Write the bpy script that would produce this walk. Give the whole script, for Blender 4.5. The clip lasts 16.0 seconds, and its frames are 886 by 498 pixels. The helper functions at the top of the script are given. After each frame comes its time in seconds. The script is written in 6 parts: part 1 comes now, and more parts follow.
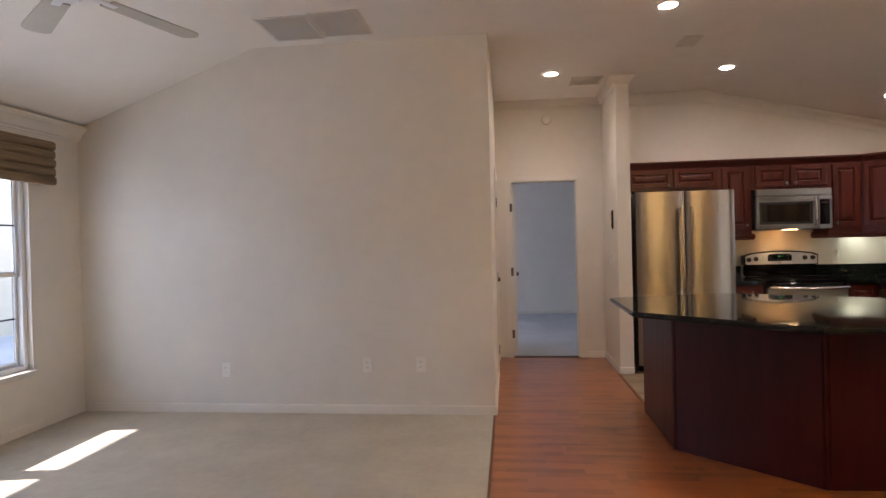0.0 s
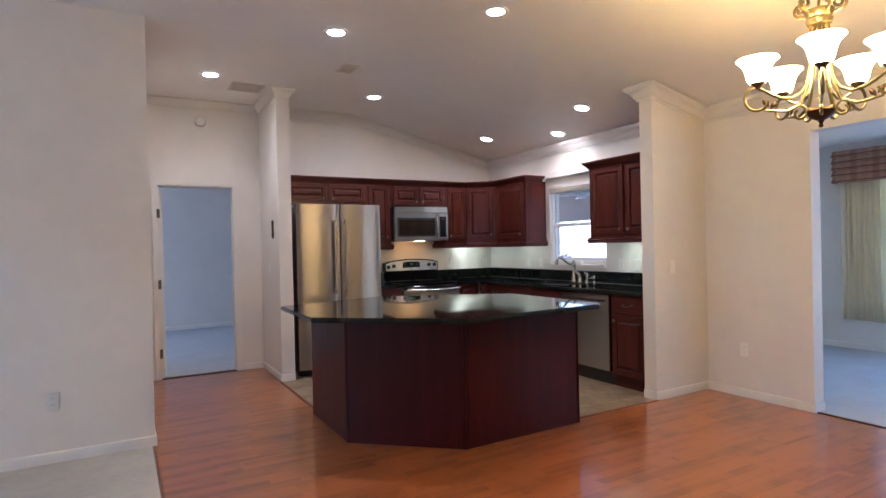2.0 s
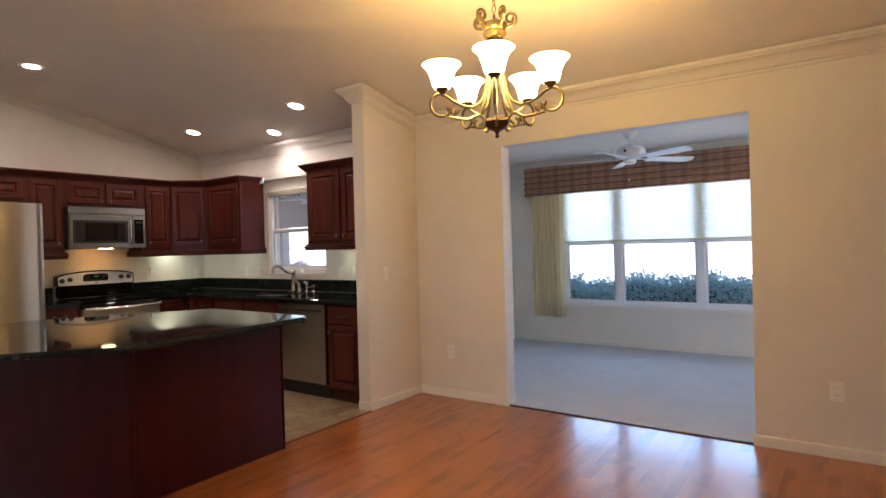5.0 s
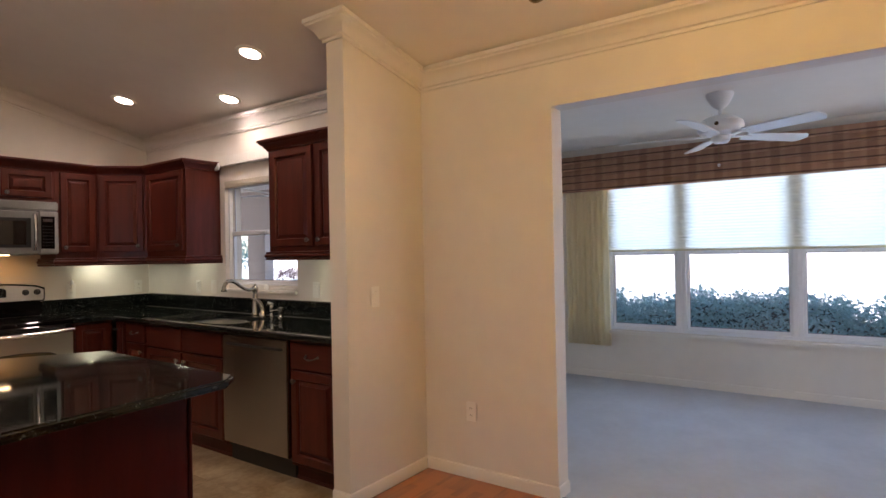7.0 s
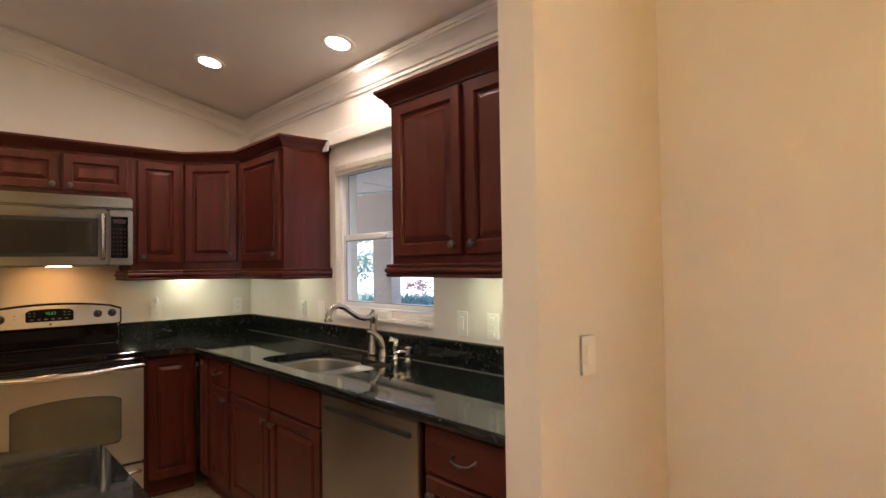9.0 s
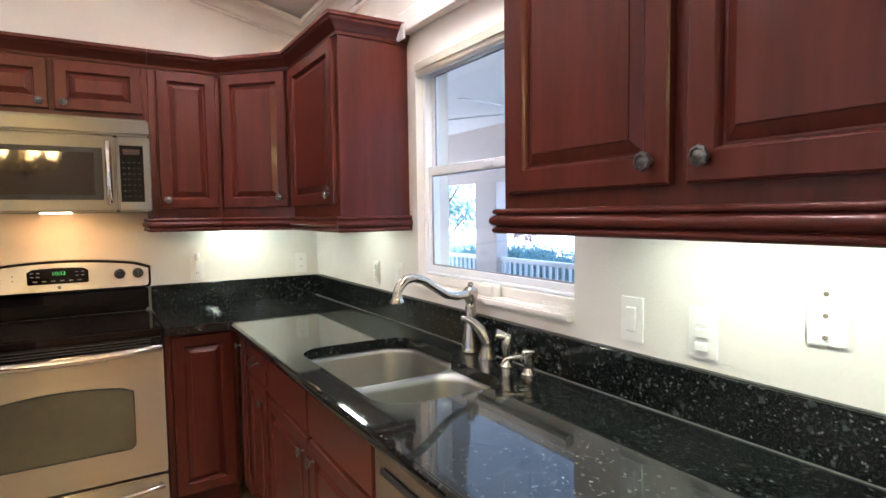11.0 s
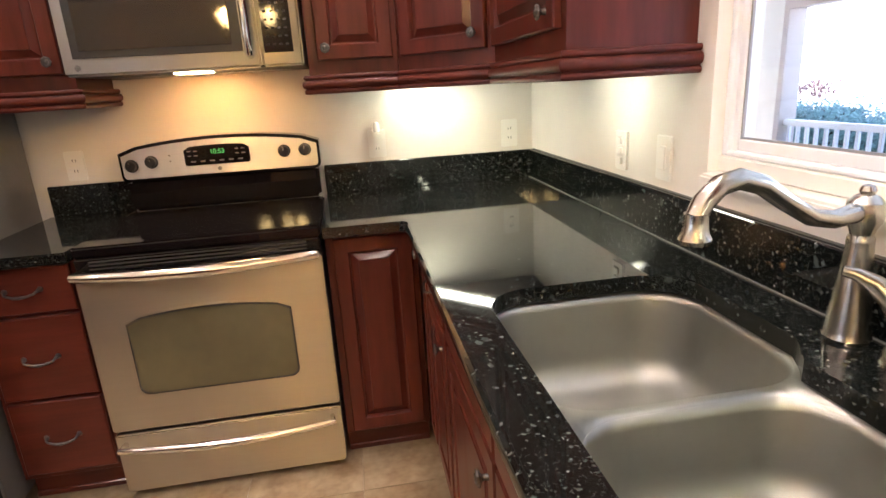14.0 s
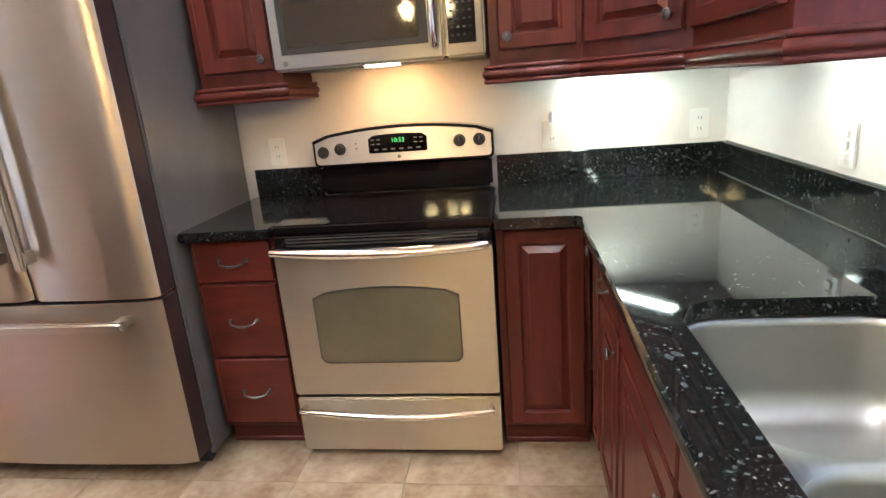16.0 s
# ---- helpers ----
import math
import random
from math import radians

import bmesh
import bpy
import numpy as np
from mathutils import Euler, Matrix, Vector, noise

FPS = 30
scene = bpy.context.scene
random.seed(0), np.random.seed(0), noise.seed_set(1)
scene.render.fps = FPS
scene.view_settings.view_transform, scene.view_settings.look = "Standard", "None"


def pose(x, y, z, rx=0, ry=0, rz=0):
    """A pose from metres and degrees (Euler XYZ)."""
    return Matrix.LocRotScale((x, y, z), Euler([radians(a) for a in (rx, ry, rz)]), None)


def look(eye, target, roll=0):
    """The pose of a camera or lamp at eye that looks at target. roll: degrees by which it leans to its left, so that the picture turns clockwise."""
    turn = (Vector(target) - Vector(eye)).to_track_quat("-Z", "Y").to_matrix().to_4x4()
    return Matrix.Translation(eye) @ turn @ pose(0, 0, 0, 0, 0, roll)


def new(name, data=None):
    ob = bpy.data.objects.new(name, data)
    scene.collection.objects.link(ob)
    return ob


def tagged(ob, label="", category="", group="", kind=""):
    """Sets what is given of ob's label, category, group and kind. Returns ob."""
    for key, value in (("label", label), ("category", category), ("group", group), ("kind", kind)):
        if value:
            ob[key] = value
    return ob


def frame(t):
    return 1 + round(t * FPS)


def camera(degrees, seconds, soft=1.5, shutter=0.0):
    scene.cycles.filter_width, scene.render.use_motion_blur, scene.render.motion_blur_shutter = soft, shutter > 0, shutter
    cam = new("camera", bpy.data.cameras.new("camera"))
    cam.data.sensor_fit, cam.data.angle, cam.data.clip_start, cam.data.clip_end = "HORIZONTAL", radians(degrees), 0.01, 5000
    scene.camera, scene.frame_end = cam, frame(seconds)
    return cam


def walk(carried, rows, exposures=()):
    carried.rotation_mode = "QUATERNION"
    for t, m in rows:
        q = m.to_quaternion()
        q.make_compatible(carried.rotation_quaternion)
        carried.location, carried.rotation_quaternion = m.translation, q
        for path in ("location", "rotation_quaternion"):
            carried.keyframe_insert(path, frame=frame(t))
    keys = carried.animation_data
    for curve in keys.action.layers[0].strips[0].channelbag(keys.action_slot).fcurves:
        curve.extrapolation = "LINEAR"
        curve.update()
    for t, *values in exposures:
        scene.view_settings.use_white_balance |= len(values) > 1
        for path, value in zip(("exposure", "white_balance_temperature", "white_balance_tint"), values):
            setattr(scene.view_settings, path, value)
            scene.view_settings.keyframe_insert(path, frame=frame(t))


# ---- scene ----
cam = camera(76.1, 16.0)
PATH = [
    (0, (-4.336, -6.772, 1.371), (-4.563, -4.785, 1.353), -1.4),
    (0.5, (-4.381, -6.682, 1.37), (-4.287, -4.685, 1.359), -1.6),
    (1, (-4.493, -6.695, 1.389), (-4.04, -4.748, 1.37), -1.2),
    (1.5, (-4.613, -6.714, 1.375), (-3.849, -4.865, 1.36), -1.2),
    (2, (-4.641, -6.761, 1.366), (-3.652, -5.023, 1.355), -1.3),
    (2.5, (-4.656, -6.795, 1.363), (-3.483, -5.176, 1.354), -1.4),
    (3, (-4.634, -6.817, 1.355), (-3.333, -5.298, 1.349), -1.3),
    (3.5, (-4.623, -6.833, 1.36), (-3.216, -5.412, 1.353), -1.4),
    (4, (-4.584, -6.814, 1.357), (-3.067, -5.511, 1.351), -1.3),
    (4.5, (-4.427, -6.782, 1.376), (-2.821, -5.59, 1.355), -1.5),
    (4.7, (-4.336, -6.751, 1.369), (-2.701, -5.6, 1.354), -1.6),
    (7, (-2.902, -5.683, 1.391), (-1.273, -4.523, 1.403), -1.1),
    (7.5, (-2.603, -5.361, 1.386), (-1.045, -4.108, 1.411), -1.2),
    (8, (-2.34, -5.074, 1.416), (-0.87, -3.719, 1.463), -1.2),
    (8.5, (-2.112, -4.734, 1.414), (-0.707, -3.312, 1.485), -1.0),
    (10.8, (-1.227, -3.511, 1.42), (-0.164, -1.819, 1.323), -1.0),
    (11, (-1.178, -3.43, 1.409), (-0.135, -1.729, 1.283), -0.8),
    (11.5, (-1.066, -3.208, 1.395), (-0.067, -1.498, 1.114), -1.1),
    (12, (-1.0, -2.999, 1.395), (-0.026, -1.293, 1.019), -1.2),
    (12.5, (-0.892, -2.78, 1.37), (0.015, -1.058, 0.91), -1.5),
    (13, (-0.823, -2.621, 1.356), (-0.075, -0.836, 0.853), -2.0),
    (13.5, (-0.807, -2.545, 1.35), (-0.285, -0.691, 0.81), -2.6),
    (14, (-0.814, -2.508, 1.347), (-0.53, -0.609, 0.787), -3.5),
    (14.5, (-0.823, -2.489, 1.354), (-0.737, -0.574, 0.786), -4.3),
    (15, (-0.834, -2.48, 1.355), (-0.895, -0.563, 0.787), -4.7),
    (15.5, (-0.837, -2.473, 1.355), (-1.013, -0.563, 0.79), -4.9),
    (16, (-0.857, -2.471, 1.353), (-1.123, -0.569, 0.793), -4.6),
]
EXPOSURES = [(0.0, 1.86, 6350, 23), (0.7, 2.08, 5900, 21), (1.5, 2.25, 5450, 22), (2.5, 2.15, 5100, 20), (3.5, 2.02, 5550, 21), (4.5, 1.92, 6150, 22), (7.0, 1.72, 6700, 26), (8.5, 1.97, 6950, 23), (11.0, 3.05, 5650, 18), (11.6, 3.12, 5850, 22), (13.0, 3.15, 6200, 23), (14.0, 3.3, 6450, 25), (15.0, 3.52, 5950, 23), (16.0, 3.62, 5400, 18)]
walk(cam, [(t, look(eye, target, roll)) for t, eye, target, roll in PATH], EXPOSURES)


# ---- world, sun and large lights ----
SUN_ELEV, SUN_FROM = 39.5, (-1.0, -0.14)
world = bpy.data.worlds.new("world")
scene.world = world
world.use_nodes = True
wn = world.node_tree.nodes
sky = wn.new("ShaderNodeTexSky")
sky.sky_type, sky.sun_disc = "NISHITA", False
sky.sun_elevation, sky.sun_rotation = radians(SUN_ELEV), math.atan2(SUN_FROM[0], SUN_FROM[1])
world.node_tree.links.new(sky.outputs[0], wn["Background"].inputs[0])
wn["Background"].inputs[1].default_value = 0.15


def lamp(name, kind, m, watts, colour=(1, 1, 1), **values):
    data = bpy.data.lights.new(name, kind)
    data.energy, data.color = watts, colour
    if kind == "AREA":
        data.shape, data.size, data.size_y = "RECTANGLE", values["size"], values["size_y"]
        data.spread = values.get("spread", math.pi)
    if kind == "SPOT":
        data.spot_size, data.spot_blend, data.shadow_soft_size = values["spot"], 0.8, 0.05
    if kind == "POINT":
        data.shadow_soft_size = values.get("soft", 0.04)
    if kind == "SUN":
        data.angle = radians(0.5)
    ob = new(name, data)
    ob.matrix_world = m
    return ob


DAY = (0.54, 0.74, 1.0)
WARM = (1.0, 0.63, 0.18)
NEUTRAL = (1.0, 0.90, 0.79)
sx, sy = SUN_FROM
sz = math.hypot(sx, sy) * math.tan(radians(SUN_ELEV))
lamp("sun", "SUN", look((sx * 20, sy * 20, sz * 20), (0, 0, 0)), 4.5, (1.0, 0.95, 0.86))
# daylight through the window openings
lamp("daylight_living", "AREA", look((-8.10, -4.2, 1.25), (-5, -4.2, 0.9)), 4.8, DAY, size=2.7, size_y=1.4)
lamp("daylight_sunroom", "AREA", look((3.235, -4.83, 1.35), (1.0, -4.83, 1.35)), 6.3, (0.37, 0.64, 1.0), size=2.45, size_y=1.6, spread=1.9)
lamp("daylight_sunroom_side", "AREA", look((1.7, -8.15, 1.35), (1.7, -5, 0.5)), 0.5, DAY, size=2.2, size_y=1.4)
lamp("daylight_bedroom", "AREA", look((-6.15, 2.2, 1.4), (-3, 2.2, 1.0)), 2.9, (0.44, 0.64, 1.0), size=1.6, size_y=1.3)
lamp("daylight_kitchen", "AREA", look((0.20, -1.77, 1.55), (-2, -1.77, 1.3)), 0.28, DAY, size=0.8, size_y=0.85)


# ---- materials ----
def material(name, base, rough=0.5, metal=0.0, vary=0.0, scale=8.0, bump=0.0, bump_scale=200.0, coat=0.0, spec=0.5, stretch=(1, 1, 1), second=None):
    """Principled surface with colour variation at two scales and fine relief."""
    mat = bpy.data.materials.new(name)
    mat.use_nodes = True
    n, l = mat.node_tree.nodes, mat.node_tree.links
    p = n["Principled BSDF"]
    p.inputs["Roughness"].default_value = rough
    p.inputs["Metallic"].default_value = metal
    p.inputs["Coat Weight"].default_value = coat
    p.inputs["Coat Roughness"].default_value = 0.12
    p.inputs["Specular IOR Level"].default_value = spec
    p.inputs["Base Color"].default_value = (*base, 1)
    co = n.new("ShaderNodeTexCoord")
    mp = n.new("ShaderNodeMapping")
    mp.inputs["Scale"].default_value = stretch
    l.new(co.outputs["Object"], mp.inputs["Vector"])
    if vary:
        n1, n2 = n.new("ShaderNodeTexNoise"), n.new("ShaderNodeTexNoise")
        n1.inputs["Scale"].default_value, n2.inputs["Scale"].default_value = scale, scale * 6
        n1.inputs["Detail"].default_value = 2
        n2.inputs["Detail"].default_value = 1
        l.new(mp.outputs[0], n1.inputs["Vector"])
        l.new(mp.outputs[0], n2.inputs["Vector"])
        add = n.new("ShaderNodeMath")
        add.operation = "MULTIPLY_ADD"
        l.new(n2.outputs["Fac"], add.inputs[0])
        add.inputs[1].default_value = 0.4
        l.new(n1.outputs["Fac"], add.inputs[2])
        r = n.new("ShaderNodeValToRGB")
        dark = second or tuple(c * (1 - vary) for c in base)
        lite = tuple(min(0.95, c * (1 + vary * 0.6)) for c in base)
        r.color_ramp.elements[0].position, r.color_ramp.elements[1].position = 0.45, 0.95
        r.color_ramp.elements[0].color, r.color_ramp.elements[1].color = (*dark, 1), (*lite, 1)
        l.new(add.outputs[0], r.inputs["Fac"])
        l.new(r.outputs["Color"], p.inputs["Base Color"])
        mr = n.new("ShaderNodeMapRange")
        mr.inputs["To Min"].default_value, mr.inputs["To Max"].default_value = max(0.02, rough * 0.8), min(1, rough * 1.25)
        l.new(n1.outputs["Fac"], mr.inputs["Value"])
        if metal < 0.5:
            l.new(mr.outputs[0], p.inputs["Roughness"])
    if bump:
        nb, b = n.new("ShaderNodeTexNoise"), n.new("ShaderNodeBump")
        nb.inputs["Scale"].default_value = bump_scale
        nb.inputs["Detail"].default_value = 3
        l.new(mp.outputs[0], nb.inputs["Vector"])
        b.inputs["Strength"].default_value, b.inputs["Distance"].default_value = bump, 0.004
        l.new(nb.outputs["Fac"], b.inputs["Height"])
        l.new(b.outputs[0], p.inputs["Normal"])
    return mat


def emitter(name, colour, strength):
    mat = bpy.data.materials.new(name)
    mat.use_nodes = True
    p = mat.node_tree.nodes["Principled BSDF"]
    p.inputs["Base Color"].default_value = (*colour, 1)
    p.inputs["Emission Color"].default_value = (*colour, 1)
    p.inputs["Emission Strength"].default_value = strength
    return mat


PAINT = material("wall_paint", (0.78, 0.74, 0.67), 0.62, vary=0.05, scale=1.5, bump=0.12, bump_scale=120)
CEIL = material("ceiling_paint", (0.86, 0.83, 0.77), 0.75, vary=0.04, scale=1.2, bump=0.35, bump_scale=70)
TRIM = material("white_trim", (0.79, 0.76, 0.70), 0.42, vary=0.03, scale=3)
PORCH = material("porch_paint", (0.58, 0.51, 0.46), 0.7, vary=0.06, scale=2, bump=0.2)
VINYL = material("white_vinyl", (0.82, 0.84, 0.86), 0.35, vary=0.03)
CHERRY = material("cherry_wood", (0.086, 0.0173, 0.0109), 0.34, vary=0.30, scale=3, coat=0.10, spec=0.25, stretch=(5, 5, 0.5))
CHERRY_ACROSS = material("cherry_wood_across", (0.086, 0.0173, 0.0109), 0.34, vary=0.30, scale=3, coat=0.10, spec=0.25, stretch=(0.5, 5, 5))
ISLAND = material("island_veneer", (0.052, 0.0072, 0.0062), 0.36, vary=0.25, scale=3, coat=0.06, spec=0.18, stretch=(5, 5, 0.5))
STEEL = material("brushed_steel", (0.46, 0.425, 0.35), 0.30, 1.0, vary=0.02, scale=6, bump=0.008, bump_scale=90, stretch=(0.4, 0.4, 14))
STEEL_V = material("brushed_steel_upright", (0.44, 0.385, 0.31), 0.31, 1.0, vary=0.02, scale=6, bump=0.006, bump_scale=90, stretch=(0.4, 0.4, 14))
SINKM = material("sink_steel", (0.33, 0.335, 0.305), 0.46, 1.0, vary=0.04, scale=9, bump=0.015, bump_scale=150)
PANEL_STEEL = material("satin_panel_steel", (0.74, 0.71, 0.66), 0.38, 1.0, vary=0.02, scale=6, bump=0.006, bump_scale=90, stretch=(0.4, 0.4, 14))
DW_STEEL = material("dark_brushed_steel", (0.40, 0.38, 0.36), 0.26, 1.0, vary=0.03, scale=6, bump=0.006, bump_scale=90, stretch=(14, 14, 0.4))
MW_STEEL = material("hood_brushed_steel", (0.25, 0.243, 0.23), 0.36, 1.0, vary=0.02, scale=6, bump=0.008, bump_scale=90, stretch=(0.4, 0.4, 14))
CHROME = material("polished_steel", (0.75, 0.74, 0.72), 0.13, 1.0, vary=0.04)
NICKEL = material("brushed_nickel", (0.48, 0.45, 0.39), 0.24, 1.0, vary=0.08, scale=30)
PEWTER = material("aged_pewter", (0.17, 0.165, 0.16), 0.42, 1.0, vary=0.3, scale=120)
GREYSIDE = material("grey_textured_metal", (0.20, 0.195, 0.185), 0.32, 0.5, vary=0.08, bump=0.10, bump_scale=500)
BLACK = material("black_enamel", (0.006, 0.005, 0.005), 0.05, vary=0.2, spec=0.32)
BLACKP = material("black_plastic", (0.013, 0.013, 0.014), 0.4, vary=0.15)
BRONZE_EDGE = material("dark_door_edge", (0.045, 0.028, 0.026), 0.3, 0.2, vary=0.2)
MWGLASS = material("smoked_glass", (0.075, 0.064, 0.052), 0.04, 0.75, spec=0.4)
OVENGLASS = material("oven_glass", (0.165, 0.155, 0.095), 0.06, 0.5, vary=0.15, scale=4)
BRASS = material("antique_brass", (0.28, 0.225, 0.105), 0.33, 1.0, vary=0.25, scale=60)
BRONZE = material("dark_bronze", (0.10, 0.055, 0.025), 0.42, 0.8, vary=0.3, scale=50)
HINGE = material("dark_hinge", (0.16, 0.14, 0.12), 0.4, 0.9, vary=0.2)
CARPET = material("beige_carpet", (0.55, 0.50, 0.41), 0.95, vary=0.12, scale=3, bump=0.9, bump_scale=240, spec=0.1)
CARPET_L = material("pale_carpet", (0.53, 0.55, 0.57), 0.95, vary=0.08, scale=3, bump=0.9, bump_scale=240, spec=0.1)
SHEER = material("cream_drapery", (0.72, 0.66, 0.44), 0.8, vary=0.08, scale=10, bump=0.2, bump_scale=400)
PLATE = material("ivory_plate", (0.86, 0.845, 0.79), 0.32, vary=0.03)
CAULK = material("pale_caulk", (0.13, 0.13, 0.115), 0.6, vary=0.2, scale=40)
BEIGE = material("beige_shade_cloth", (0.60, 0.56, 0.46), 0.8, vary=0.06, scale=20, bump=0.2, bump_scale=300)
STRIP = material("wood_transition_strip", (0.21, 0.075, 0.026), 0.4, vary=0.2, scale=10)
GASKET = material("grey_glazing_bead", (0.30, 0.30, 0.31), 0.5, vary=0.1)
# white fan paint darkened to tan: shade of the backlit blades in colour
FAN_BACKLIT = material("backlit_fan_paint", (0.50, 0.46, 0.38), 0.5, vary=0.06)
KEYGREY = material("dim_key_print", (0.035, 0.034, 0.032), 0.9, vary=0.1)
FANW = material("white_fan_paint", (0.80, 0.80, 0.79), 0.35, vary=0.03)
VENTM = material("vent_paint", (0.70, 0.66, 0.60), 0.55, vary=0.06)
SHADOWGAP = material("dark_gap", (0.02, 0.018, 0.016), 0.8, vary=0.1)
LAMPGLOW = emitter("lamp_disc_glow", (1.0, 0.90, 0.76), 29)
SHADEGLOW = emitter("alabaster_glass_glow", (1.0, 0.74, 0.29), 8.6)
DIGITS = emitter("green_digits", (0.10, 0.9, 0.25), 0.012)
UNDERGLOW = emitter("under_cabinet_tube", (0.92, 1.0, 0.80), 3.5)
HOODGLOW = emitter("hood_bulb", (1.0, 0.70, 0.32), 4.5)


def brushed(mat, amount):
    """Grain that runs across, so that reflections smear up and down."""
    n, l = mat.node_tree.nodes, mat.node_tree.links
    tg, p = n.new("ShaderNodeTangent"), n["Principled BSDF"]
    tg.direction_type, tg.axis = "RADIAL", "Z"
    p.inputs["Anisotropic"].default_value, p.inputs["Anisotropic Rotation"].default_value = amount, 0.25
    l.new(tg.outputs[0], p.inputs["Tangent"])


for steel in (STEEL, STEEL_V, MW_STEEL, DW_STEEL, PANEL_STEEL):
    brushed(steel, 0.85)


def glass_material(name, tint=(1, 1, 1)):
    mat = bpy.data.materials.new(name)
    mat.use_nodes = True
    n, l = mat.node_tree.nodes, mat.node_tree.links
    n.remove(n["Principled BSDF"])
    tr, gl, mix, fr = n.new("ShaderNodeBsdfTransparent"), n.new("ShaderNodeBsdfGlossy"), n.new("ShaderNodeMixShader"), n.new("ShaderNodeLayerWeight")
    tr.inputs[0].default_value = (*tint, 1)
    gl.inputs["Roughness"].default_value = 0.02
    fr.inputs["Blend"].default_value = 0.5
    pw, ma = n.new("ShaderNodeMath"), n.new("ShaderNodeMath")
    pw.operation, ma.operation = "POWER", "MULTIPLY_ADD"
    pw.inputs[1].default_value = 5.0
    ma.inputs[1].default_value, ma.inputs[2].default_value = 0.9, 0.035
    l.new(fr.outputs["Facing"], pw.inputs[0])
    l.new(pw.outputs[0], ma.inputs[0])
    l.new(ma.outputs[0], mix.inputs[0])
    l.new(tr.outputs[0], mix.inputs[1])
    l.new(gl.outputs[0], mix.inputs[2])
    l.new(mix.outputs[0], n["Material Output"].inputs["Surface"])
    return mat


GLASS = glass_material("window_glass", (0.95, 0.98, 1.0))


def translucent(name, colour, part_through):
    mat = bpy.data.materials.new(name)
    mat.use_nodes = True
    n, l = mat.node_tree.nodes, mat.node_tree.links
    n.remove(n["Principled BSDF"])
    d, t, mix = n.new("ShaderNodeBsdfDiffuse"), n.new("ShaderNodeBsdfTranslucent"), n.new("ShaderNodeMixShader")
    d.inputs[0].default_value = t.inputs[0].default_value = (*colour, 1)
    mix.inputs[0].default_value = part_through
    l.new(d.outputs[0], mix.inputs[1])
    l.new(t.outputs[0], mix.inputs[2])
    l.new(mix.outputs[0], n["Material Output"].inputs["Surface"])
    return mat


CELL = translucent("cellular_shade_cloth", (0.80, 0.76, 0.63), 0.68)
LEAF = translucent("hedge_leaf", (0.25, 0.40, 0.38), 0.4)


def granite():
    """Near-black stone with scattered angular blue-grey crystals of three sizes."""
    mat = material("black_granite", (0.006, 0.006, 0.006), 0.045)
    n, l = mat.node_tree.nodes, mat.node_tree.links
    p, co = n["Principled BSDF"], n["Texture Coordinate"]
    warp, mixv = n.new("ShaderNodeTexNoise"), n.new("ShaderNodeVectorMath")
    warp.inputs["Scale"].default_value = 55
    mixv.operation = "MULTIPLY_ADD"
    l.new(co.outputs["Object"], warp.inputs["Vector"])
    l.new(warp.outputs["Color"], mixv.inputs[0])
    mixv.inputs[1].default_value = (0.016, 0.016, 0.016)
    l.new(co.outputs["Object"], mixv.inputs[2])
    last = None
    for scale, share, edge, colour in ((380, 0.36, 0.06, (0.026, 0.031, 0.028)), (64, 0.05, 0.14, (0.055, 0.068, 0.064)), (150, 0.06, 0.12, (0.070, 0.084, 0.079)), (230, 0.028, 0.14, (0.20, 0.215, 0.20))):
        v, ed = n.new("ShaderNodeTexVoronoi"), n.new("ShaderNodeTexVoronoi")
        ed.feature = "DISTANCE_TO_EDGE"
        sep, pick, rim, both, tone, m = n.new("ShaderNodeSeparateColor"), n.new("ShaderNodeMath"), n.new("ShaderNodeMapRange"), n.new("ShaderNodeMath"), n.new("ShaderNodeMath"), n.new("ShaderNodeMix")
        for q in (v, ed):
            q.inputs["Scale"].default_value = scale
            l.new(mixv.outputs[0], q.inputs["Vector"])
        l.new(v.outputs["Color"], sep.inputs[0])
        pick.operation, both.operation, tone.operation = "LESS_THAN", "MULTIPLY", "MULTIPLY"
        pick.inputs[1].default_value = share
        l.new(sep.outputs[0], pick.inputs[0])
        rim.inputs["From Min"].default_value, rim.inputs["From Max"].default_value = 0.0, edge * 1.4
        l.new(ed.outputs["Distance"], rim.inputs["Value"])
        l.new(pick.outputs[0], both.inputs[0])
        l.new(rim.outputs[0], both.inputs[1])
        l.new(both.outputs[0], tone.inputs[0])
        l.new(sep.outputs[1], tone.inputs[1])
        m.data_type = "RGBA"
        l.new(tone.outputs[0], m.inputs[0])
        m.inputs[6].default_value = (0.0045, 0.0055, 0.005, 1)
        m.inputs[7].default_value = (*colour, 1)
        if last:
            l.new(last, m.inputs[6])
        last = m.outputs[2]
    l.new(last, p.inputs["Base Color"])
    return mat


GRANITE = granite()


